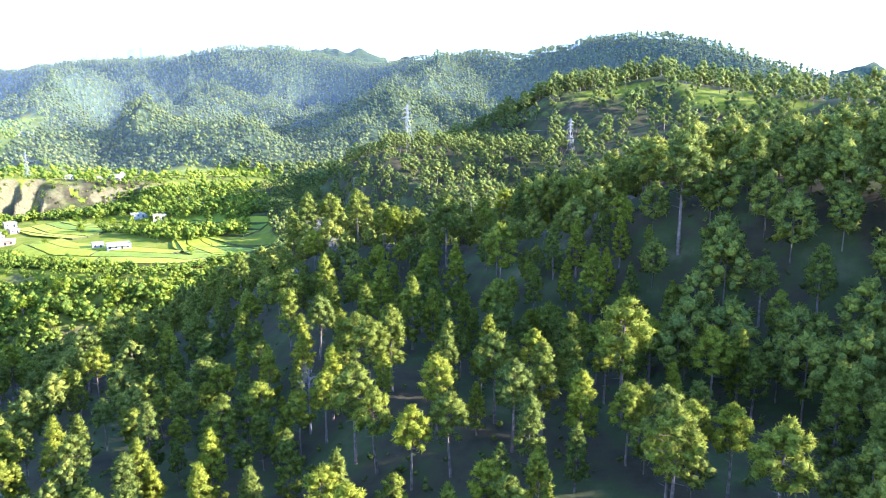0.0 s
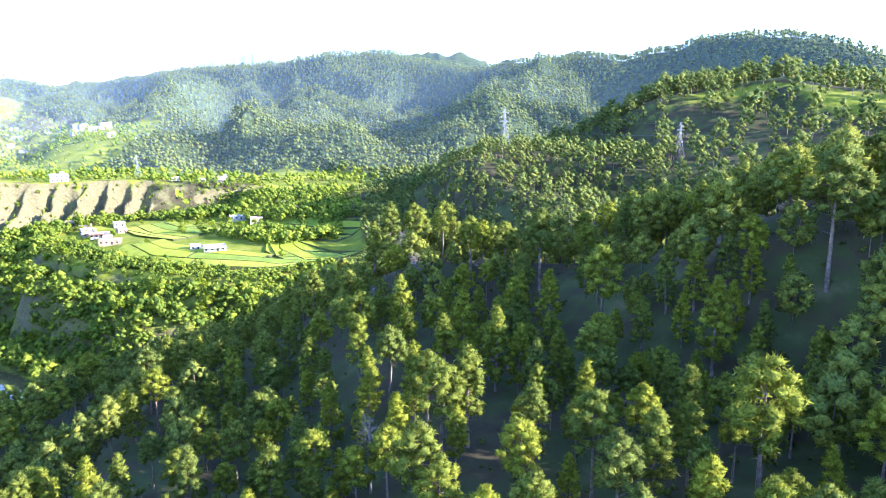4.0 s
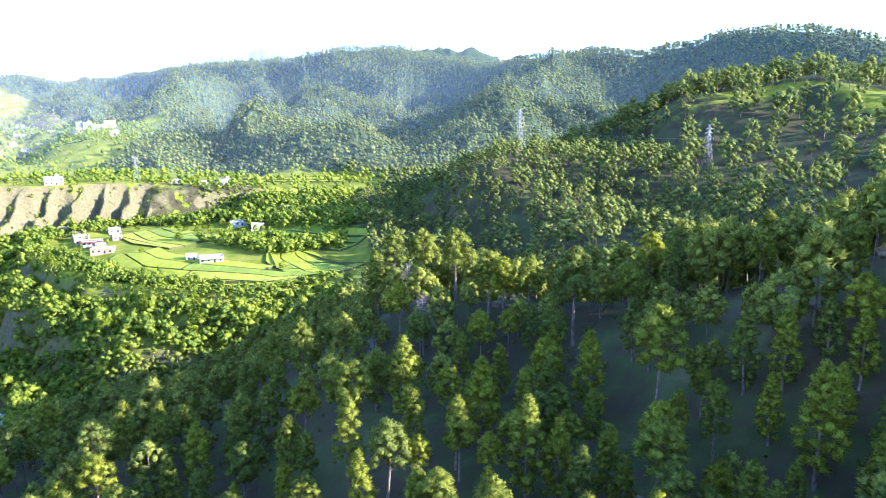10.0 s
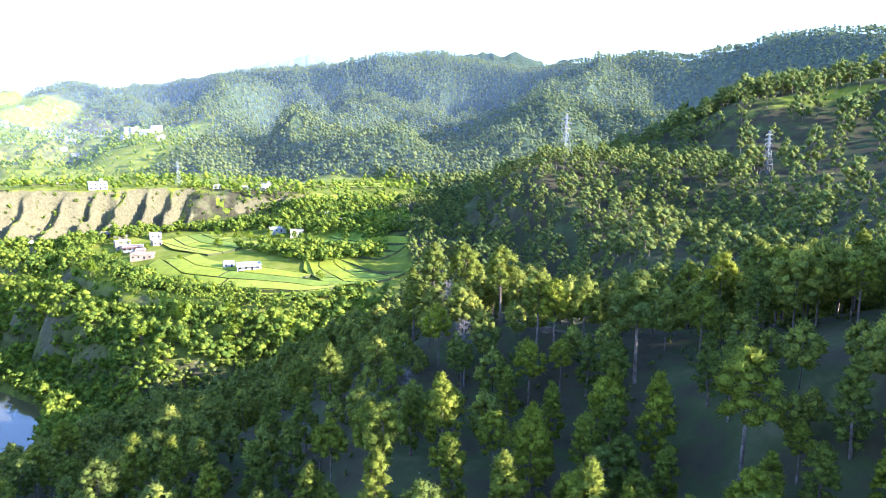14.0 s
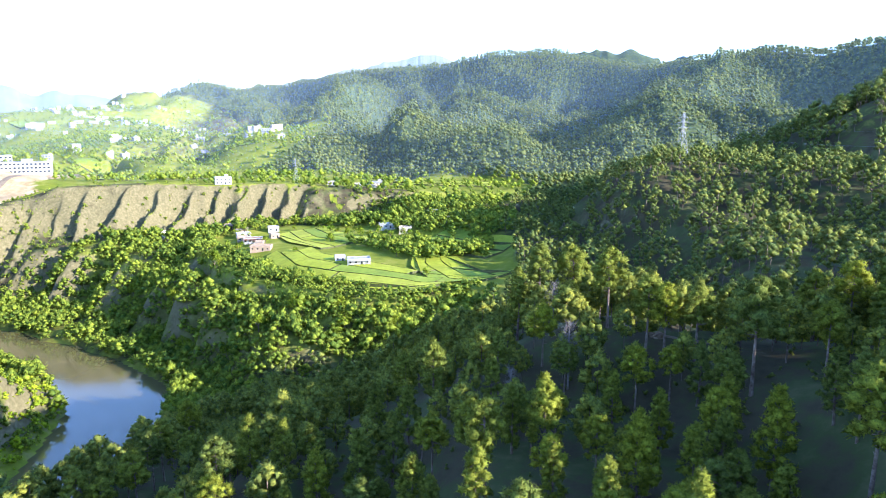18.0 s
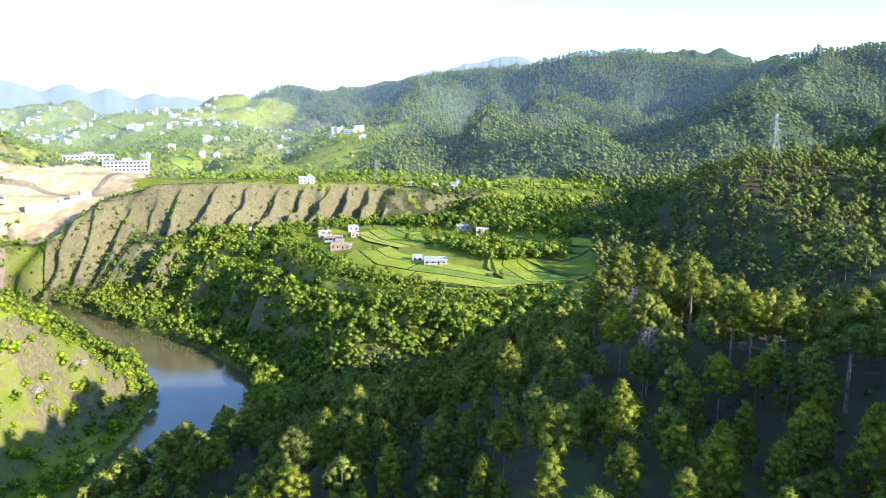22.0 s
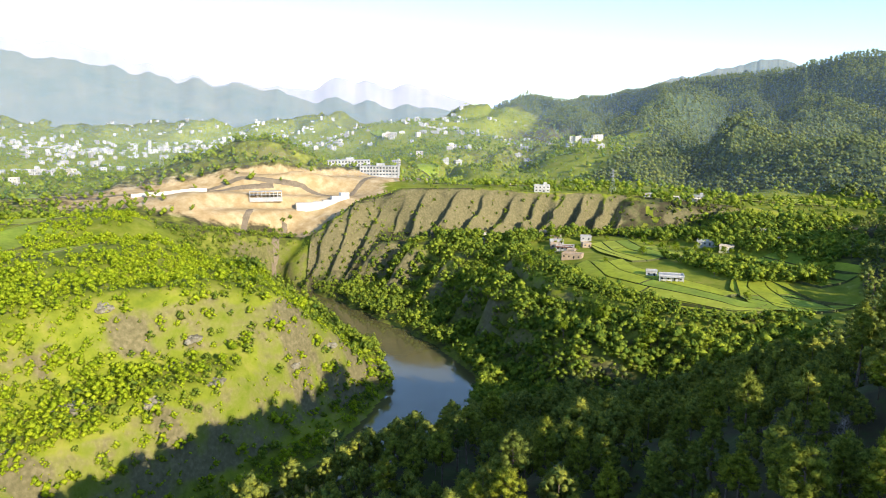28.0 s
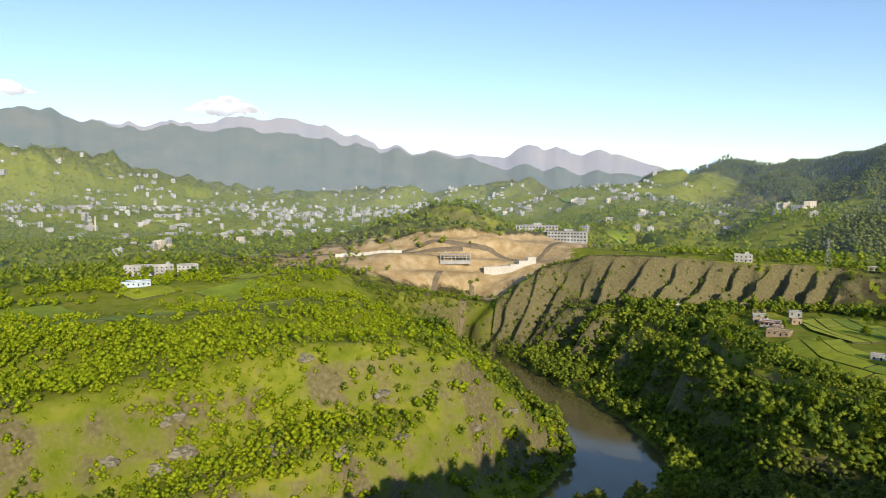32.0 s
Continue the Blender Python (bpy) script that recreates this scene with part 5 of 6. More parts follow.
# ---- pylons ----
def pylon(x, y, h, turn, label):
    ob = tagged(new("transmission_tower"), label, "pylon", "transmission towers")
    b, t = h * 0.11, h * 0.018
    lv = [0, 0.22, 0.40, 0.55, 0.68, 0.79, 0.89, 1.0]
    wid = [b * (1 - min(1, k / 0.72)) + t * min(1, k / 0.72) for k in lv]
    cs = ((1, 1), (-1, 1), (-1, -1), (1, -1))
    r = h * 0.0029
    for sx_, sy_ in cs:
        lv_, lf_ = tube([(sx_ * w_, sy_ * w_, k_ * h - (1.5 if k_ == 0 else 0)) for k_, w_ in zip(lv, wid)], [r] * 8, 4)
        mesh_object("leg", lv_, lf_, [M_STEEL], ob)
    for f in range(4):
        (ax, ay), (bx_, by_) = cs[f], cs[(f + 1) % 4]
        bm = bmesh.new()
        for i in range(7):
            w0, w1, z0, z1 = wid[i], wid[i + 1], lv[i] * h, lv[i + 1] * h
            strut(bm, (ax * w0, ay * w0, z0), (bx_ * w1, by_ * w1, z1), r * 0.7)
            strut(bm, (bx_ * w0, by_ * w0, z0), (ax * w1, ay * w1, z1), r * 0.7)
            strut(bm, (ax * w1, ay * w1, z1), (bx_ * w1, by_ * w1, z1), r * 0.7)
        part("lattice_face", bm, M_STEEL, ob)
    for k, reach in ((0.70, 0.115), (0.80, 0.13), (0.90, 0.105)):
        bm = bmesh.new()
        for s in (-1, 1):
            for yy in (-t, t):
                strut(bm, (0, yy, k * h), (s * reach * h, 0, k * h + 0.1), r * 0.8)
                strut(bm, (0, yy, k * h + 0.035 * h), (s * reach * h, 0, k * h + 0.1), r * 0.7)
            strut(bm, (s * reach * h, 0, k * h), (s * reach * h, 0, k * h - 0.035 * h), r * 1.3)
        part("crossarm", bm, M_STEEL, ob)
    put(ob, x, y, turn)
    return ob


pylon(78, 520, 36, 0.5, "tall grey steel lattice pylon on a bare hilltop")
pylon(200, 458, 28, 0.5, "grey steel lattice pylon among pines on the slope")
pylon(-268, 650, 25, 0.9, "slim steel lattice pylon on the cliff edge")
pylon(-760, 470, 30, 0.9, "steel lattice pylon beyond the quarry")
pylon(-1250, 240, 30, 0.3, "steel lattice pylon at the edge of the town")


def cable(a, b, sag, name="power_line"):
    n = 24
    pts = [Vector(a).lerp(Vector(b), i / n) - Vector((0, 0, sag * 4 * (i / n) * (1 - i / n))) for i in range(n + 1)]
    v, f = tube(pts, [0.035] * len(pts), 3)
    tagged(mesh_object(name, v, f, [M_STEEL]), "thin sagging power cable strung between pylons", "cable", "power lines")


g1, g2, g3 = ground_at(78, 520), ground_at(200, 458), ground_at(-268, 650)
for dx, k in ((-3.6, 0.70), (3.6, 0.70), (0, 1.0)):
    cable((78 + dx, 520, g1 + 36 * k - 1.2), (200 + dx, 458, g2 + 28 * k - 1), 3.5)
    cable((78 + dx, 520, g1 + 36 * k - 1.2), (-268 + dx, 650, g3 + 25 * k - 1), 9)

# ---- dirt tracks: ribbons laid on the ground ----
M_TRACK = plain("dirt_track", [(0.15, 0.115, 0.07), (0.27, 0.21, 0.14)], 0.8, 0.95)


def track(pts, width, label, name="track", lift=0.3):
    """A worn path through the plan points, draped 30 cm proud of the rough ground."""
    P = []
    for a, b in zip(pts[:-1], pts[1:]):
        n = max(2, int(math.dist(a, b) / 3))
        P += [Vector(a).lerp(Vector(b), i / n) for i in range(n)]
    P.append(Vector(pts[-1]))
    V, F = [], []
    for i, p in enumerate(P):
        d = (P[min(i + 1, len(P) - 1)] - P[max(i - 1, 0)]).normalized()
        w = width / 2 * (1 + 0.35 * noise.noise((p.x * 0.3, p.y * 0.3, 0)))
        for s in (-1, -0.6, 0.6, 1):
            q = p + Vector((-d.y, d.x)) * w * s
            V.append((q.x, q.y, lift if abs(s) < 0.9 else -0.4))
    V = np.array(V)
    V[:, 2] += land(V[:, 0], V[:, 1])[0]
    for i in range(len(P) - 1):
        for k in range(3):
            F.append((i * 4 + k, i * 4 + k + 1, i * 4 + k + 5, i * 4 + k + 4))
    tagged(mesh_object(name, V, F, [M_TRACK], smooth=True), label, "path", kind="structure")


track([(12, 170), (17, 156), (24, 150), (31, 146)], 0.9, "pale worn footpath along the ridge")
track([(24, 84), (31, 78), (38, 70), (46, 62)], 0.7, "thin pale footpath across the dark slope")
track([(16, 92), (22, 88), (27, 86)], 0.7, "thin pale footpath across the dark slope")
track([(-215, 674), (-250, 652), (-300, 616), (-350, 584), (-395, 558)], 3.0, "narrow road along the cliff top")
track([(130, 395), (165, 378), (190, 372)], 3.5, "bare earth track on the wooded slope")
track([(30, 470), (5, 440), (-12, 415)], 3.0, "pale track in the side valley")
track([(-820, 330), (-740, 372), (-690, 420), (-650, 470), (-620, 520)], 9.0, "wide pale haul road through the quarry")
track([(-560, 560), (-600, 545), (-650, 500), (-672, 440)], 8.0, "wide pale haul road through the quarry")
track([(-572, 640), (-560, 600), (-552, 566)], 8.0, "wide pale haul road through the quarry")
track([(-585, 460), (-566, 432), (-548, 412)], 7.0, "tongue of loose tipped soil below the quarry")
track([(-556, 480), (-536, 450), (-520, 432)], 8.0, "tongue of loose tipped soil below the quarry")


# ---- dead and half-bare trees ----
def dead_tree(x, y, h, seed, label, crown=0):
    rng = np.random.default_rng(seed)
    parts = [tube([(0, 0, -0.8), (0.1, 0, h * 0.4), (0, 0.15, h * 0.75), (0.1, 0.1, h)], [0.24, 0.19, 0.12, 0.03], 6)]
    for k in range(70):
        t = rng.uniform(0.42, 0.99)
        a = rng.uniform(0, 6.28)
        ln = h * (0.30 - 0.22 * abs(t - 0.62) / 0.4) * rng.uniform(0.5, 1.1)
        base = Vector((0.05, 0.1, t * h))
        up = rng.uniform(0.2, 1.3)
        mid = base + Vector((math.cos(a) * ln * 0.5, math.sin(a) * ln * 0.5, ln * 0.35 * up))
        tip = mid + Vector((math.cos(a + rng.normal(0, 0.6)) * ln * 0.45, math.sin(a + rng.normal(0, 0.6)) * ln * 0.45, ln * 0.5 * up))
        parts.append(tube([base, mid, tip], [0.045, 0.03, 0.012], 3))
        for _ in range(3):
            parts.append(tube([mid, mid + Vector(rng.normal(0, 0.45, 3)) + Vector((0, 0, 0.35))], [0.02, 0.008], 3))
    tree = tagged(new("dead_tree"), label, "dead tree")
    v, f = merge(parts)
    mesh_object("trunk", v, f, [M_DEADWOOD], tree, smooth=True)
    put(tree, x, y, 0.3)


dead_tree(-7, 50, 12.5, 71, "leafless pale dead tree standing on the slope")
dead_tree(1, 138, 15, 72, "pale dead pine with bare twigs on the ridge")
dead_tree(-3, 168, 12, 73, "pale dead pine with bare twigs on the ridge")
dead_tree(-10, 128, 9, 74, "small leafless tree among pines")

# ---- rock outcrops on the river bank ----
M_ROCK = plain("pale_rock", [(0.16, 0.14, 0.09), (0.26, 0.23, 0.155), (0.35, 0.315, 0.225)], 0.5, 0.95, relief=0.25)
ROCK_SPOTS = [(-259, 119, 4.5), (-274, 84, 6), (-278, 181, 4), (-296, 150, 3.5), (-273, 168, 3.5), (-270, 73, 5), (-250, 91, 3.5), (-250, 174, 3.5), (-249, 141, 5), (-265, 118, 4.5), (-281, 82, 5), (-273, 58, 4), (-251, 219, 3), (-256, 248, 3), (-255, 313, 3)]


def outcrop(x, y, size, seed):
    """A ledge of broken pale rock sunk into the slope."""
    rng = np.random.default_rng(seed)
    ob = tagged(new("rock_outcrop"), "pale broken rock ledge on the grassy river bank", "rock", "outcrops on the bank")
    for k in range(7):
        c = rng.normal(0, size * 0.45, 3) * np.array([1, 1, 0.35])
        q_ = size * rng.uniform(0.3, 0.6)
        bm = bmesh.new()
        bmesh.ops.create_icosphere(bm, subdivisions=3, radius=1.0)
        for v in bm.verts:
            n = 1 + 0.45 * noise.noise(v.co * 1.7 + Vector((k * 7.0, seed, 0)))
            v.co = Vector((c[0] + v.co.x * q_ * n * 1.25, c[1] + v.co.y * q_ * n, c[2] + round(v.co.z * n * 2.2) / 2.2 * q_ * 0.7))
        part("boulder", bm, M_ROCK, ob)
    ob.matrix_basis = Matrix.Translation((x, y, ground_at(x, y) - size * 0.1)) @ Matrix.Rotation(1.5 + rng.uniform(-0.4, 0.4), 4, "Z")


for n_, (x_, y_, q_) in enumerate(ROCK_SPOTS):
    outcrop(x_, y_, q_, 90 + n_)

M_KNOB = plain("brown_rock", [(0.12, 0.085, 0.055), (0.22, 0.16, 0.10), (0.34, 0.25, 0.16)], 0.5, 0.95, relief=0.25)


def knob_rock(x, y, size, seed):
    """A broken brown rock standing out of the ridge."""
    rng = np.random.default_rng(seed)
    ob = tagged(new("rock_outcrop"), "brown weathered rock knob on the pine ridge", "rock", "rocks on the ridge")
    for k in range(6):
        c = rng.normal(0, size * 0.5, 3) * np.array([1, 1, 0.3])
        q_ = size * rng.uniform(0.35, 0.7)
        bm = bmesh.new()
        bmesh.ops.create_icosphere(bm, subdivisions=3, radius=1.0)
        for v in bm.verts:
            n = 1 + 0.5 * noise.noise(v.co * 1.5 + Vector((k * 5.0, seed, 0))) + 0.18 * noise.noise(v.co * 4.5 + Vector((k, seed, 3)))
            v.co = Vector(c) + Vector((v.co.x * q_ * n * 1.2, v.co.y * q_ * n, v.co.z * q_ * n * 0.65))
        part("boulder", bm, M_KNOB, ob)
    put(ob, x, y, rng.uniform(0, 3), -size * 0.1)


for n_, (x_, y_, q_) in enumerate(((88, 103, 3.6), (98, 95, 3.2), (81, 106, 2.2), (106, 88, 3.0), (20, 152, 1.8), (26, 147, 1.4), (72, 98, 1.5), (66, 92, 1.1), (78, 90, 1.3))):
    knob_rock(x_, y_, q_, 130 + n_)

# ---- villages and town ----
HOUSES = [house(11, 9, 2, M_WHITE, M_WHITE, "white flat-roofed town house", False, True), house(14, 9, 1, M_WHITE, M_ROOF, "white single-storey house with a grey roof"),
          house(10, 9, 3, M_CREAM, M_WHITE, "cream three-storey town house"), house(16, 10, 2, M_WHITE, M_ROOF, "broad white two-storey house", True), house(12, 8, 1, M_CREAM, M_RUST, "cream house with a brown roof")]
used = set()
hrng = np.random.default_rng(31)


def put_house(x, y, turn):
    k = int(hrng.choice(5, p=[0.3, 0.25, 0.15, 0.2, 0.1]))
    ob = HOUSES[k] if k not in used else copy_thing(HOUSES[k], Matrix())
    used.add(k)
    put(ob, x, y, turn, 0.4)
    ob["group"] = "houses of the town"


for cx, cy, n, r in ((-210, 700, 3, 22), (-526, 1134, 7, 45), (-407, 1075, 7, 45), (-749, 1062, 8, 40), (-635, 1135, 6, 45), (-1094, 1301, 12, 70), (-1189, 1215, 6, 60),
                     (-700, 740, 4, 60), (-840, 760, 6, 70), (-720, 960, 4, 60), (-920, 240, 8, 60), (-1010, 420, 10, 80)):
    for _ in range(n):
        put_house(cx + hrng.normal(0, r * 0.6), cy + hrng.normal(0, r * 0.6), hrng.uniform(0.2, 1.2))


M_TOWN = plain("town_paint", [(0.32, 0.29, 0.25), (0.46, 0.44, 0.41), (0.58, 0.57, 0.54)], 0.02, 0.7)


def town():
    """The far town: hundreds of small flat-roofed houses with dark window bands, joined."""
    V, F, M, o = [], [], [], 0
    rng = np.random.default_rng(41)
    rows = []
    for cx, cy, n, sx_, sy_ in ((-1500, 150, 130, 120, 260), (-1650, 620, 170, 130, 230), (-1550, 1000, 90, 160, 200), (-1250, 560, 60, 120, 200), (-2000, 1500, 160, 350, 250), (-1900, 300, 80, 120, 300), (-1400, 1500, 80, 250, 150), (-950, 1500, 40, 120, 120), (-2600, 2100, 160, 350, 350)):
        rows += [(cx + rng.normal() * sx_, cy + rng.normal() * sy_) for _ in range(n)]
    xy = np.array(rows + [(x + rng.normal() * 28, y + rng.normal() * 28) for x, y in rows[::2]])
    zs = land(xy[:, 0], xy[:, 1])[0]
    for (x, y), z in zip(xy, zs):
        w, d, h = rng.uniform(6, 12), rng.uniform(5, 9), 3.1 * rng.choice([1, 1, 2, 2, 3])
        a = rng.uniform(0, 3.14)
        c, s = math.cos(a), math.sin(a)
        specs = [((-w / 2, -d / 2, -3), (w / 2, d / 2, h), 0), ((-w / 2 - 0.4, -d / 2 - 0.4, h), (w / 2 + 0.4, d / 2 + 0.4, h + 0.4), 0)]
        for k in range(int(h / 3.05)):
            for q in range(int(w / 4)):
                u = -w / 2 + 1.4 + q * 4
                specs.append(((u, -d / 2 - 0.1, k * 3.2 + 1), (u + 1.6, d / 2 + 0.1, k * 3.2 + 2.4), 1))
        for p, q, m in specs:
            for zz in (p[2], q[2]):
                for yy in (p[1], q[1]):
                    for xx in (p[0], q[0]):
                        V.append((x + c * xx - s * yy, y + s * xx + c * yy, z + zz))
            for f in ((0, 2, 3, 1), (4, 5, 7, 6), (0, 1, 5, 4), (2, 6, 7, 3), (0, 4, 6, 2), (1, 3, 7, 5)):
                F.append([o + i for i in f])
                M.append(m)
            o += 8
    tagged(mesh_object("town_houses", V, F, [M_TOWN, M_DARK], mat_index=M), "distant town of small white flat-roofed houses", "town", kind="stuff")


town()


def mosque(x, y):
    ob = tagged(new("mosque"), "white mosque with a dome and a slim minaret", "mosque")
    part("hall", boxes((-9, -7, -3, 9, 7, 7)), M_WHITE, ob)
    bm = bmesh.new()
    bmesh.ops.create_uvsphere(bm, u_segments=16, v_segments=8, radius=4.2, matrix=Matrix.Translation((0, 0, 7.6)))
    part("dome", bm, M_WHITE, ob)
    bm = bmesh.new()
    for z0, z1, r0, r1 in ((-3, 15, 1.5, 1.3), (15, 16, 2.0, 2.0), (16, 21, 1.0, 0.9), (21, 24, 1.1, 0.05)):
        bmesh.ops.create_cone(bm, cap_ends=True, segments=10, radius1=r0, radius2=r1, depth=z1 - z0, matrix=Matrix.Translation((13, 0, (z0 + z1) / 2)))
    part("minaret", bm, M_CREAM, ob)
    put(ob, x, y, 0.4, 0.5)


mosque(-1330, 265)

# ---- far mountains: ranges at the edge of the land, haze painted into colour and glow ----


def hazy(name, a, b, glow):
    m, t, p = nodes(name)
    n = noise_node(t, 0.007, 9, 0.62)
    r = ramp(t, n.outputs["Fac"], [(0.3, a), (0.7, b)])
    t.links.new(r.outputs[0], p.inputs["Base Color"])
    # the pale colour also glows, in place of light scattered by haze
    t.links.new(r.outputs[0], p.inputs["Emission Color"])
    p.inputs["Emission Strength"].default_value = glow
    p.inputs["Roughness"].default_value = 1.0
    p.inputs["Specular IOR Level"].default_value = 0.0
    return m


M_RANGE = [hazy("painted_haze_near", (0.095, 0.118, 0.112), (0.135, 0.14, 0.122), 0.8), hazy("painted_haze_mid", (0.185, 0.19, 0.215), (0.23, 0.215, 0.22), 0.85), hazy("painted_haze_far", (0.32, 0.42, 0.52), (0.34, 0.44, 0.53), 0.9)]


def mountain_range(dist, crest, depth, mat, label, seed):
    """A range at a distance from the hill: crest heights (degrees above the eye) at azimuths in degrees."""
    crest = sorted(crest)
    az = np.linspace(crest[0][0], crest[-1][0], 420)
    el = np.interp(az, [c[0] for c in crest], [c[1] for c in crest])
    rough = fbm(az * 60, az * 0 + seed, 90, 6)
    top = 150 + dist * np.tan(np.radians(el)) + rough * dist * 0.006
    V = []
    n = 14
    for k in range(n):
        u = k / (n - 1)
        rr = dist - depth * (1 - u)
        fold = (fbm(az * 60 + u * 150, az * 0 + seed * 99 + u * 420, 130, 5, True) - 0.4) * 60 * (u * (1 - u)) ** 0.7
        z = 60 + (top - 60) * u ** 1.4 + fold
        V.append(np.stack([-np.sin(np.radians(az)) * rr, np.cos(np.radians(az)) * rr, z], -1))
    V.append(V[-1].copy())
    V.append(np.stack([-np.sin(np.radians(az)) * (dist + 120), np.cos(np.radians(az)) * (dist + 120), az * 0 + 50], -1))
    V = np.array(V)
    i = np.arange(V.shape[0] * V.shape[1]).reshape(V.shape[:2])
    keep = [k for k in range(len(V) - 1) if k != n - 1]
    f = np.stack([i[:-1, :-1], i[1:, :-1], i[1:, 1:], i[:-1, 1:]], -1)[keep].reshape(-1, 4)
    tagged(mesh_object("backdrop", V.reshape(-1, 3), f, [mat], smooth=True), label, "mountains", kind="structure")


# ---- smoke of a small fire beyond the ridge ----
def smoke():
    mt, t, p = nodes("thin_smoke")
    p.inputs["Base Color"].default_value, p.inputs["Roughness"].default_value = (0.78, 0.84, 0.92, 1), 1.0
    tr = t.nodes.new("ShaderNodeBsdfTransparent")
    n = noise_node(t, 0.12, 5)
    k = ramp(t, n.outputs["Fac"], [(0.36, (0, 0, 0)), (0.75, (0.034, 0.034, 0.034))])
    mx_ = t.nodes.new("ShaderNodeMixShader")
    t.links.new(k.outputs[0], mx_.inputs[0])
    t.links.new(tr.outputs[0], mx_.inputs[1])
    t.links.new(p.outputs[0], mx_.inputs[2])
    t.links.new(mx_.outputs[0], t.nodes["Material Output"].inputs[0])
    rng = np.random.default_rng(5)
    cs, qs = [], []
    z0 = ground_at(255, 861)
    for k in range(34):
        u = k / 33
        cs.append(np.array([255 + 52 * u + rng.normal(0, 1.5 + 6 * u), 861 + rng.normal(0, 5), z0 + 10 + 58 * u + rng.normal(0, 2)]))
        qs.append(1.8 + 10 * u * rng.uniform(0.5, 1.2))
    v, f, nn = heap(rng, cs, qs, BALL_V, BALL_F, 0.8, 0.1)
    ob = tagged(mesh_object("smoke", v, f, [mt], smooth=True), "thin bluish smoke drifting up from a small fire", "smoke", kind="stuff")
    ob.visible_shadow = False


smoke()


# ---- distance haze: curved see-through sheets added round the near hill ----
def haze(radii):
    mt, t, p = nodes("haze_sheet")
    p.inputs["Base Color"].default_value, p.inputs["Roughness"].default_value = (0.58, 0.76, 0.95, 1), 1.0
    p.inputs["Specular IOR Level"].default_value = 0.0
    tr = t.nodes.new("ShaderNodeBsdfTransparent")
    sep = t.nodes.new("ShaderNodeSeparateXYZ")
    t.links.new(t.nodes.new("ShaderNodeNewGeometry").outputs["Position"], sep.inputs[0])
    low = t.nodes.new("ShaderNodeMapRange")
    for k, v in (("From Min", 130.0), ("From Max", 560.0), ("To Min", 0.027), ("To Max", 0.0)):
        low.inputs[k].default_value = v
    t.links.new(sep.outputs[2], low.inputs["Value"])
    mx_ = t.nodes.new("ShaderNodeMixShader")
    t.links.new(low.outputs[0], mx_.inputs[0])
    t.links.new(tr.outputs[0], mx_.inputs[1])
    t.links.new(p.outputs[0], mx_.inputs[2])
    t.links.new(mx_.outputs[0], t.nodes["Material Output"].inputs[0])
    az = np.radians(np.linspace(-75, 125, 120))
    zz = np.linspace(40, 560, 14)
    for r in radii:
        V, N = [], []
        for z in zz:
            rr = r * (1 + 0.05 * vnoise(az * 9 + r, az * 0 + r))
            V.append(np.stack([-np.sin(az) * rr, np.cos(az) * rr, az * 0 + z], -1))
            # normals tilted up so the added sheets are lit more evenly
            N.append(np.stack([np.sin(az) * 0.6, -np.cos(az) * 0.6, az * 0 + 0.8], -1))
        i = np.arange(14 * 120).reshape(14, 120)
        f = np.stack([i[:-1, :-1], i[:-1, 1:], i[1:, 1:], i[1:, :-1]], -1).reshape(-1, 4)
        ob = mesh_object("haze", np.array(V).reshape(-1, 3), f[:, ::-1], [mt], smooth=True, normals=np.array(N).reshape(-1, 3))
        tagged(ob, "thin pale blue see-through sheet added as distance haze", "haze", kind="stuff")
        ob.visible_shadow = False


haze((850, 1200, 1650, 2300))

mountain_range(4600, [(115, 3.0), (90, 3.5), (60, 2.2), (45, 2.0), (33.8, 1.7), (30.1, 2.3), (28.1, 2.0), (25.5, 1.2), (20, 0.8), (-60, 0.5)], 500, M_RANGE[2], "mountains on the horizon painted palest haze blue", 5)
mountain_range(4250, [(110, 5.5), (90, 5.8), (80, 5.6), (72.3, 5.3), (69, 5.85), (64.6, 5.8), (62, 5.3), (58.3, 4.5), (55.6, 3.75), (52, 3.1), (49.5, 2.9), (46.3, 3.4), (44, 3.9), (41.7, 3.4), (38.6, 3.25), (36.4, 2.6), (32.9, 1.6), (28, 0.7), (20, 0.2)], 600, M_RANGE[1], "mountain range painted in hazy grey-violet", 9)
mountain_range(3100, [(21, 2.6), (18.5, 3.3), (16.5, 3.9), (14.2, 4.4), (12.6, 4.78), (11.4, 4.66), (9.8, 4.2), (8, 3.6), (5, 2.6)], 350, M_RANGE[0], "wooded peak painted hazy behind the near skyline", 7)
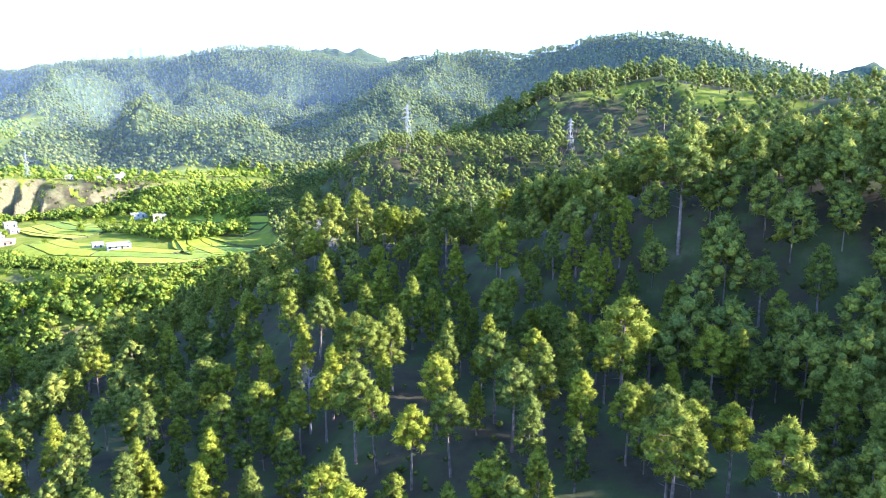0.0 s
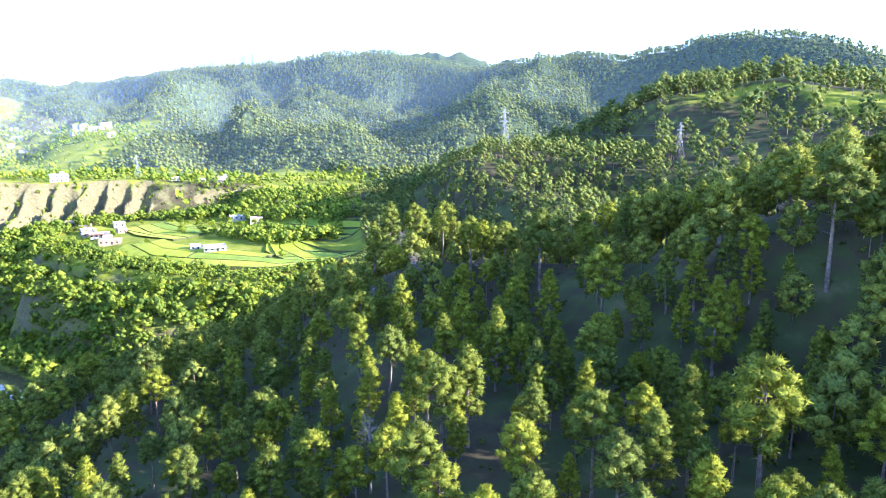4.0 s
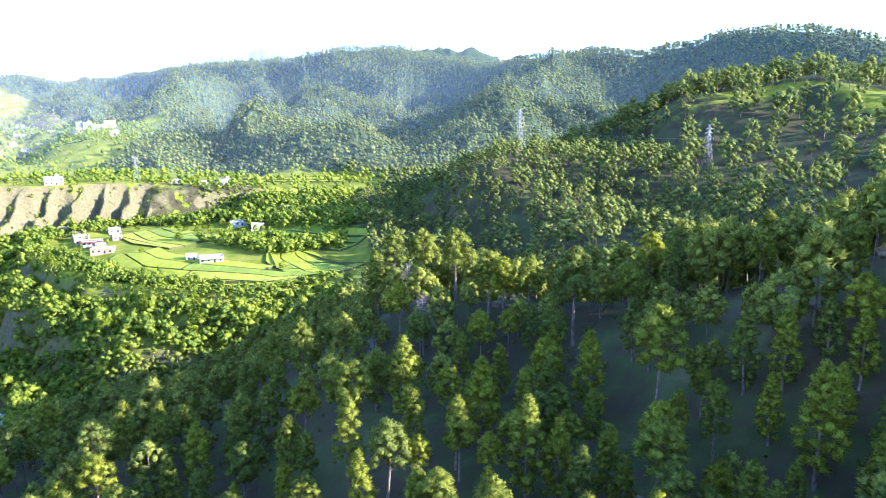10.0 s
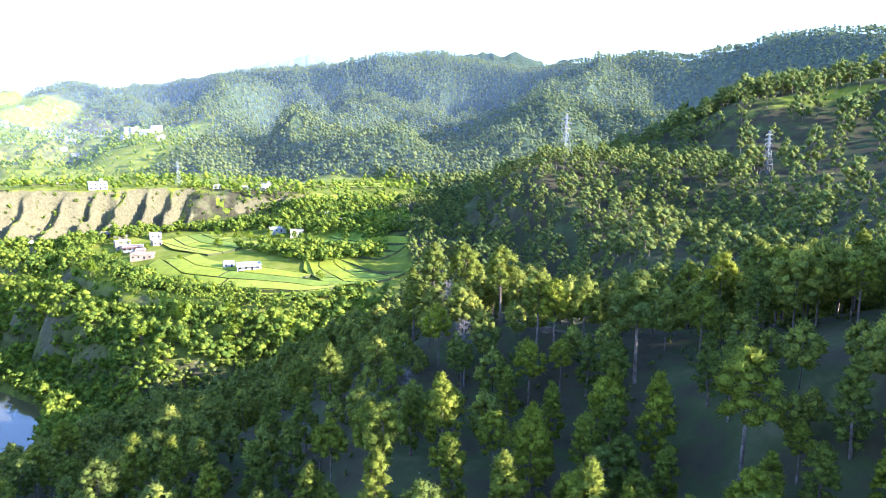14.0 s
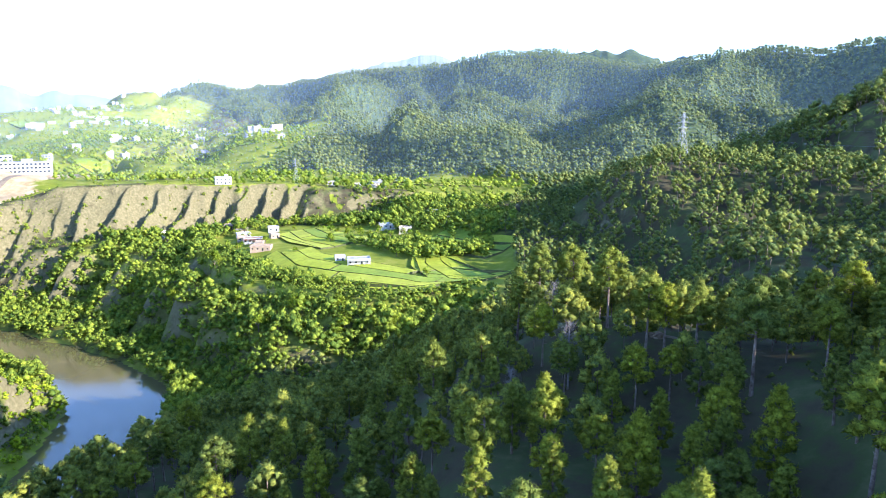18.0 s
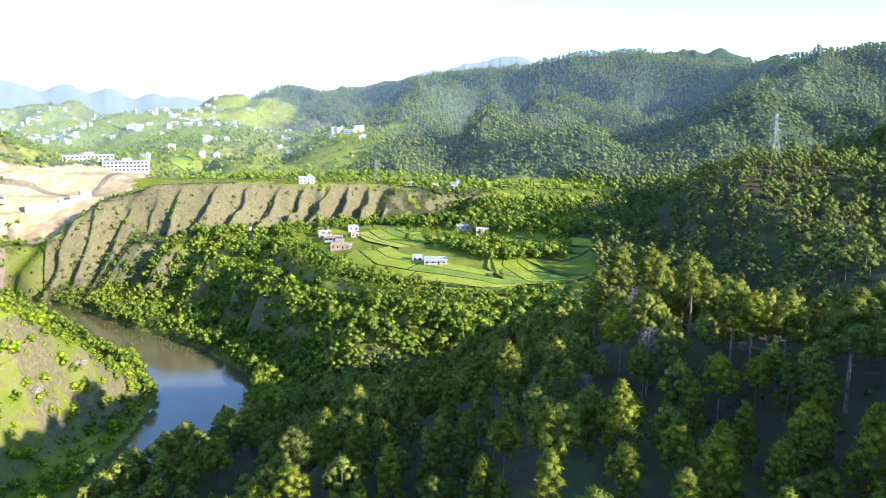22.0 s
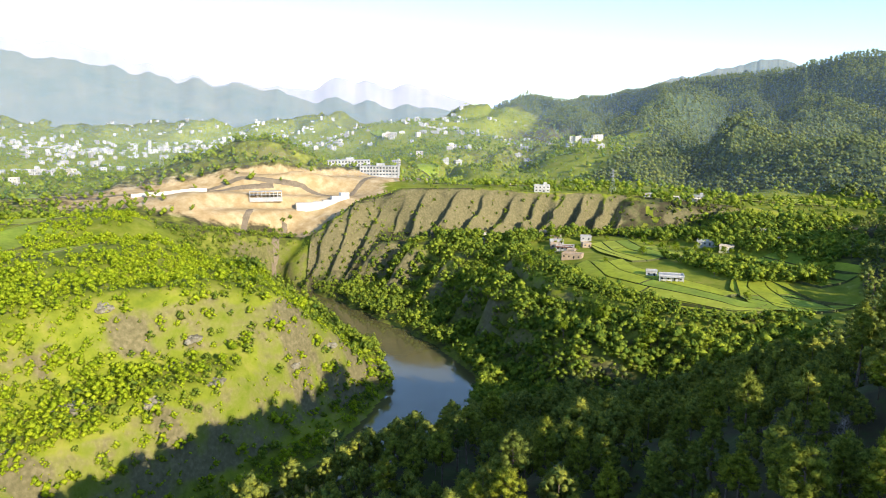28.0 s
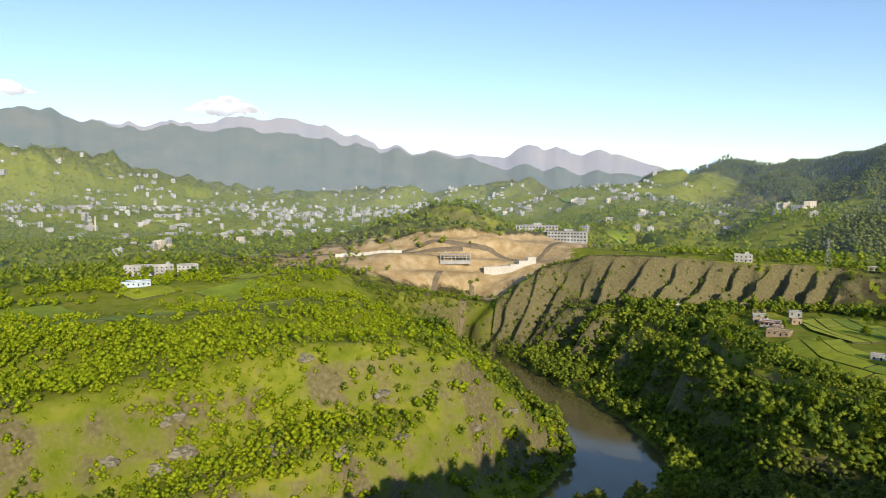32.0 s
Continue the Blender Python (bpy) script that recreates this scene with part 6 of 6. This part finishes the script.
mountain_range(3600, [(120, 5.8), (95, 6.0), (84.1, 5.85), (78.1, 5.45), (75.5, 5.1), (67.3, 5.0), (62, 4.2), (56.5, 3.7), (50.9, 2.8), (46.3, 2.3), (41.7, 1.9), (35, 1.2), (28, 0.6), (22, 0.2)], 900, M_RANGE[0], "dark forested mountain range with painted haze", 3)


def cloud(az, el, size, seed):
    """A small heaped cloud far beyond the mountains."""
    rng = np.random.default_rng(seed)
    a, d = radians(az), 4750
    c = np.array([-math.sin(a) * d, math.cos(a) * d, 150 + d * math.tan(radians(el))])
    side = np.array([math.cos(a), math.sin(a), 0])
    V, F, o = [], [], 0
    for k in range(60):
        u = rng.uniform(-1, 1)
        r = size * rng.uniform(0.12, 0.3) * (1.1 - abs(u))
        p = c + side * u * size + np.array([0, 0, rng.uniform(0, 0.35) * size * (1 - abs(u))])
        V.append(p + BALL_V * r * np.array([1, 1, 0.75]))
        F.append(BALL_F + o)
        o += len(BALL_V)
    tagged(mesh_object("cloud_backdrop", np.concatenate(V), np.concatenate(F), [M_CLOUD], smooth=True), "small white heaped cloud low over the mountains", "cloud", kind="structure")


M_CLOUD, ct, cp = nodes("glowing_cloud")
cp.inputs["Base Color"].default_value = (0.8, 0.8, 0.8, 1)
cp.inputs["Roughness"].default_value = 1.0
# emission whitens the cloud in place of sunlight on it
cp.inputs["Emission Color"].default_value = (0.9, 0.92, 0.95, 1)
cp.inputs["Emission Strength"].default_value = 0.6
tr_ = ct.nodes.new("ShaderNodeBsdfTransparent")
cn_ = noise_node(ct, 0.012, 5)
cr_ = ramp(ct, cn_.outputs["Fac"], [(0.3, (0.10, 0.10, 0.10)), (0.62, (0.22, 0.22, 0.22))])
cm_ = ct.nodes.new("ShaderNodeMixShader")
ct.links.new(cr_.outputs[0], cm_.inputs[0])
ct.links.new(tr_.outputs[0], cm_.inputs[1])
ct.links.new(cp.outputs[0], cm_.inputs[2])
ct.links.new(cm_.outputs[0], ct.nodes["Material Output"].inputs[0])
cloud(69, 6.3, 260, 1)
cloud(83.5, 7.0, 150, 2)
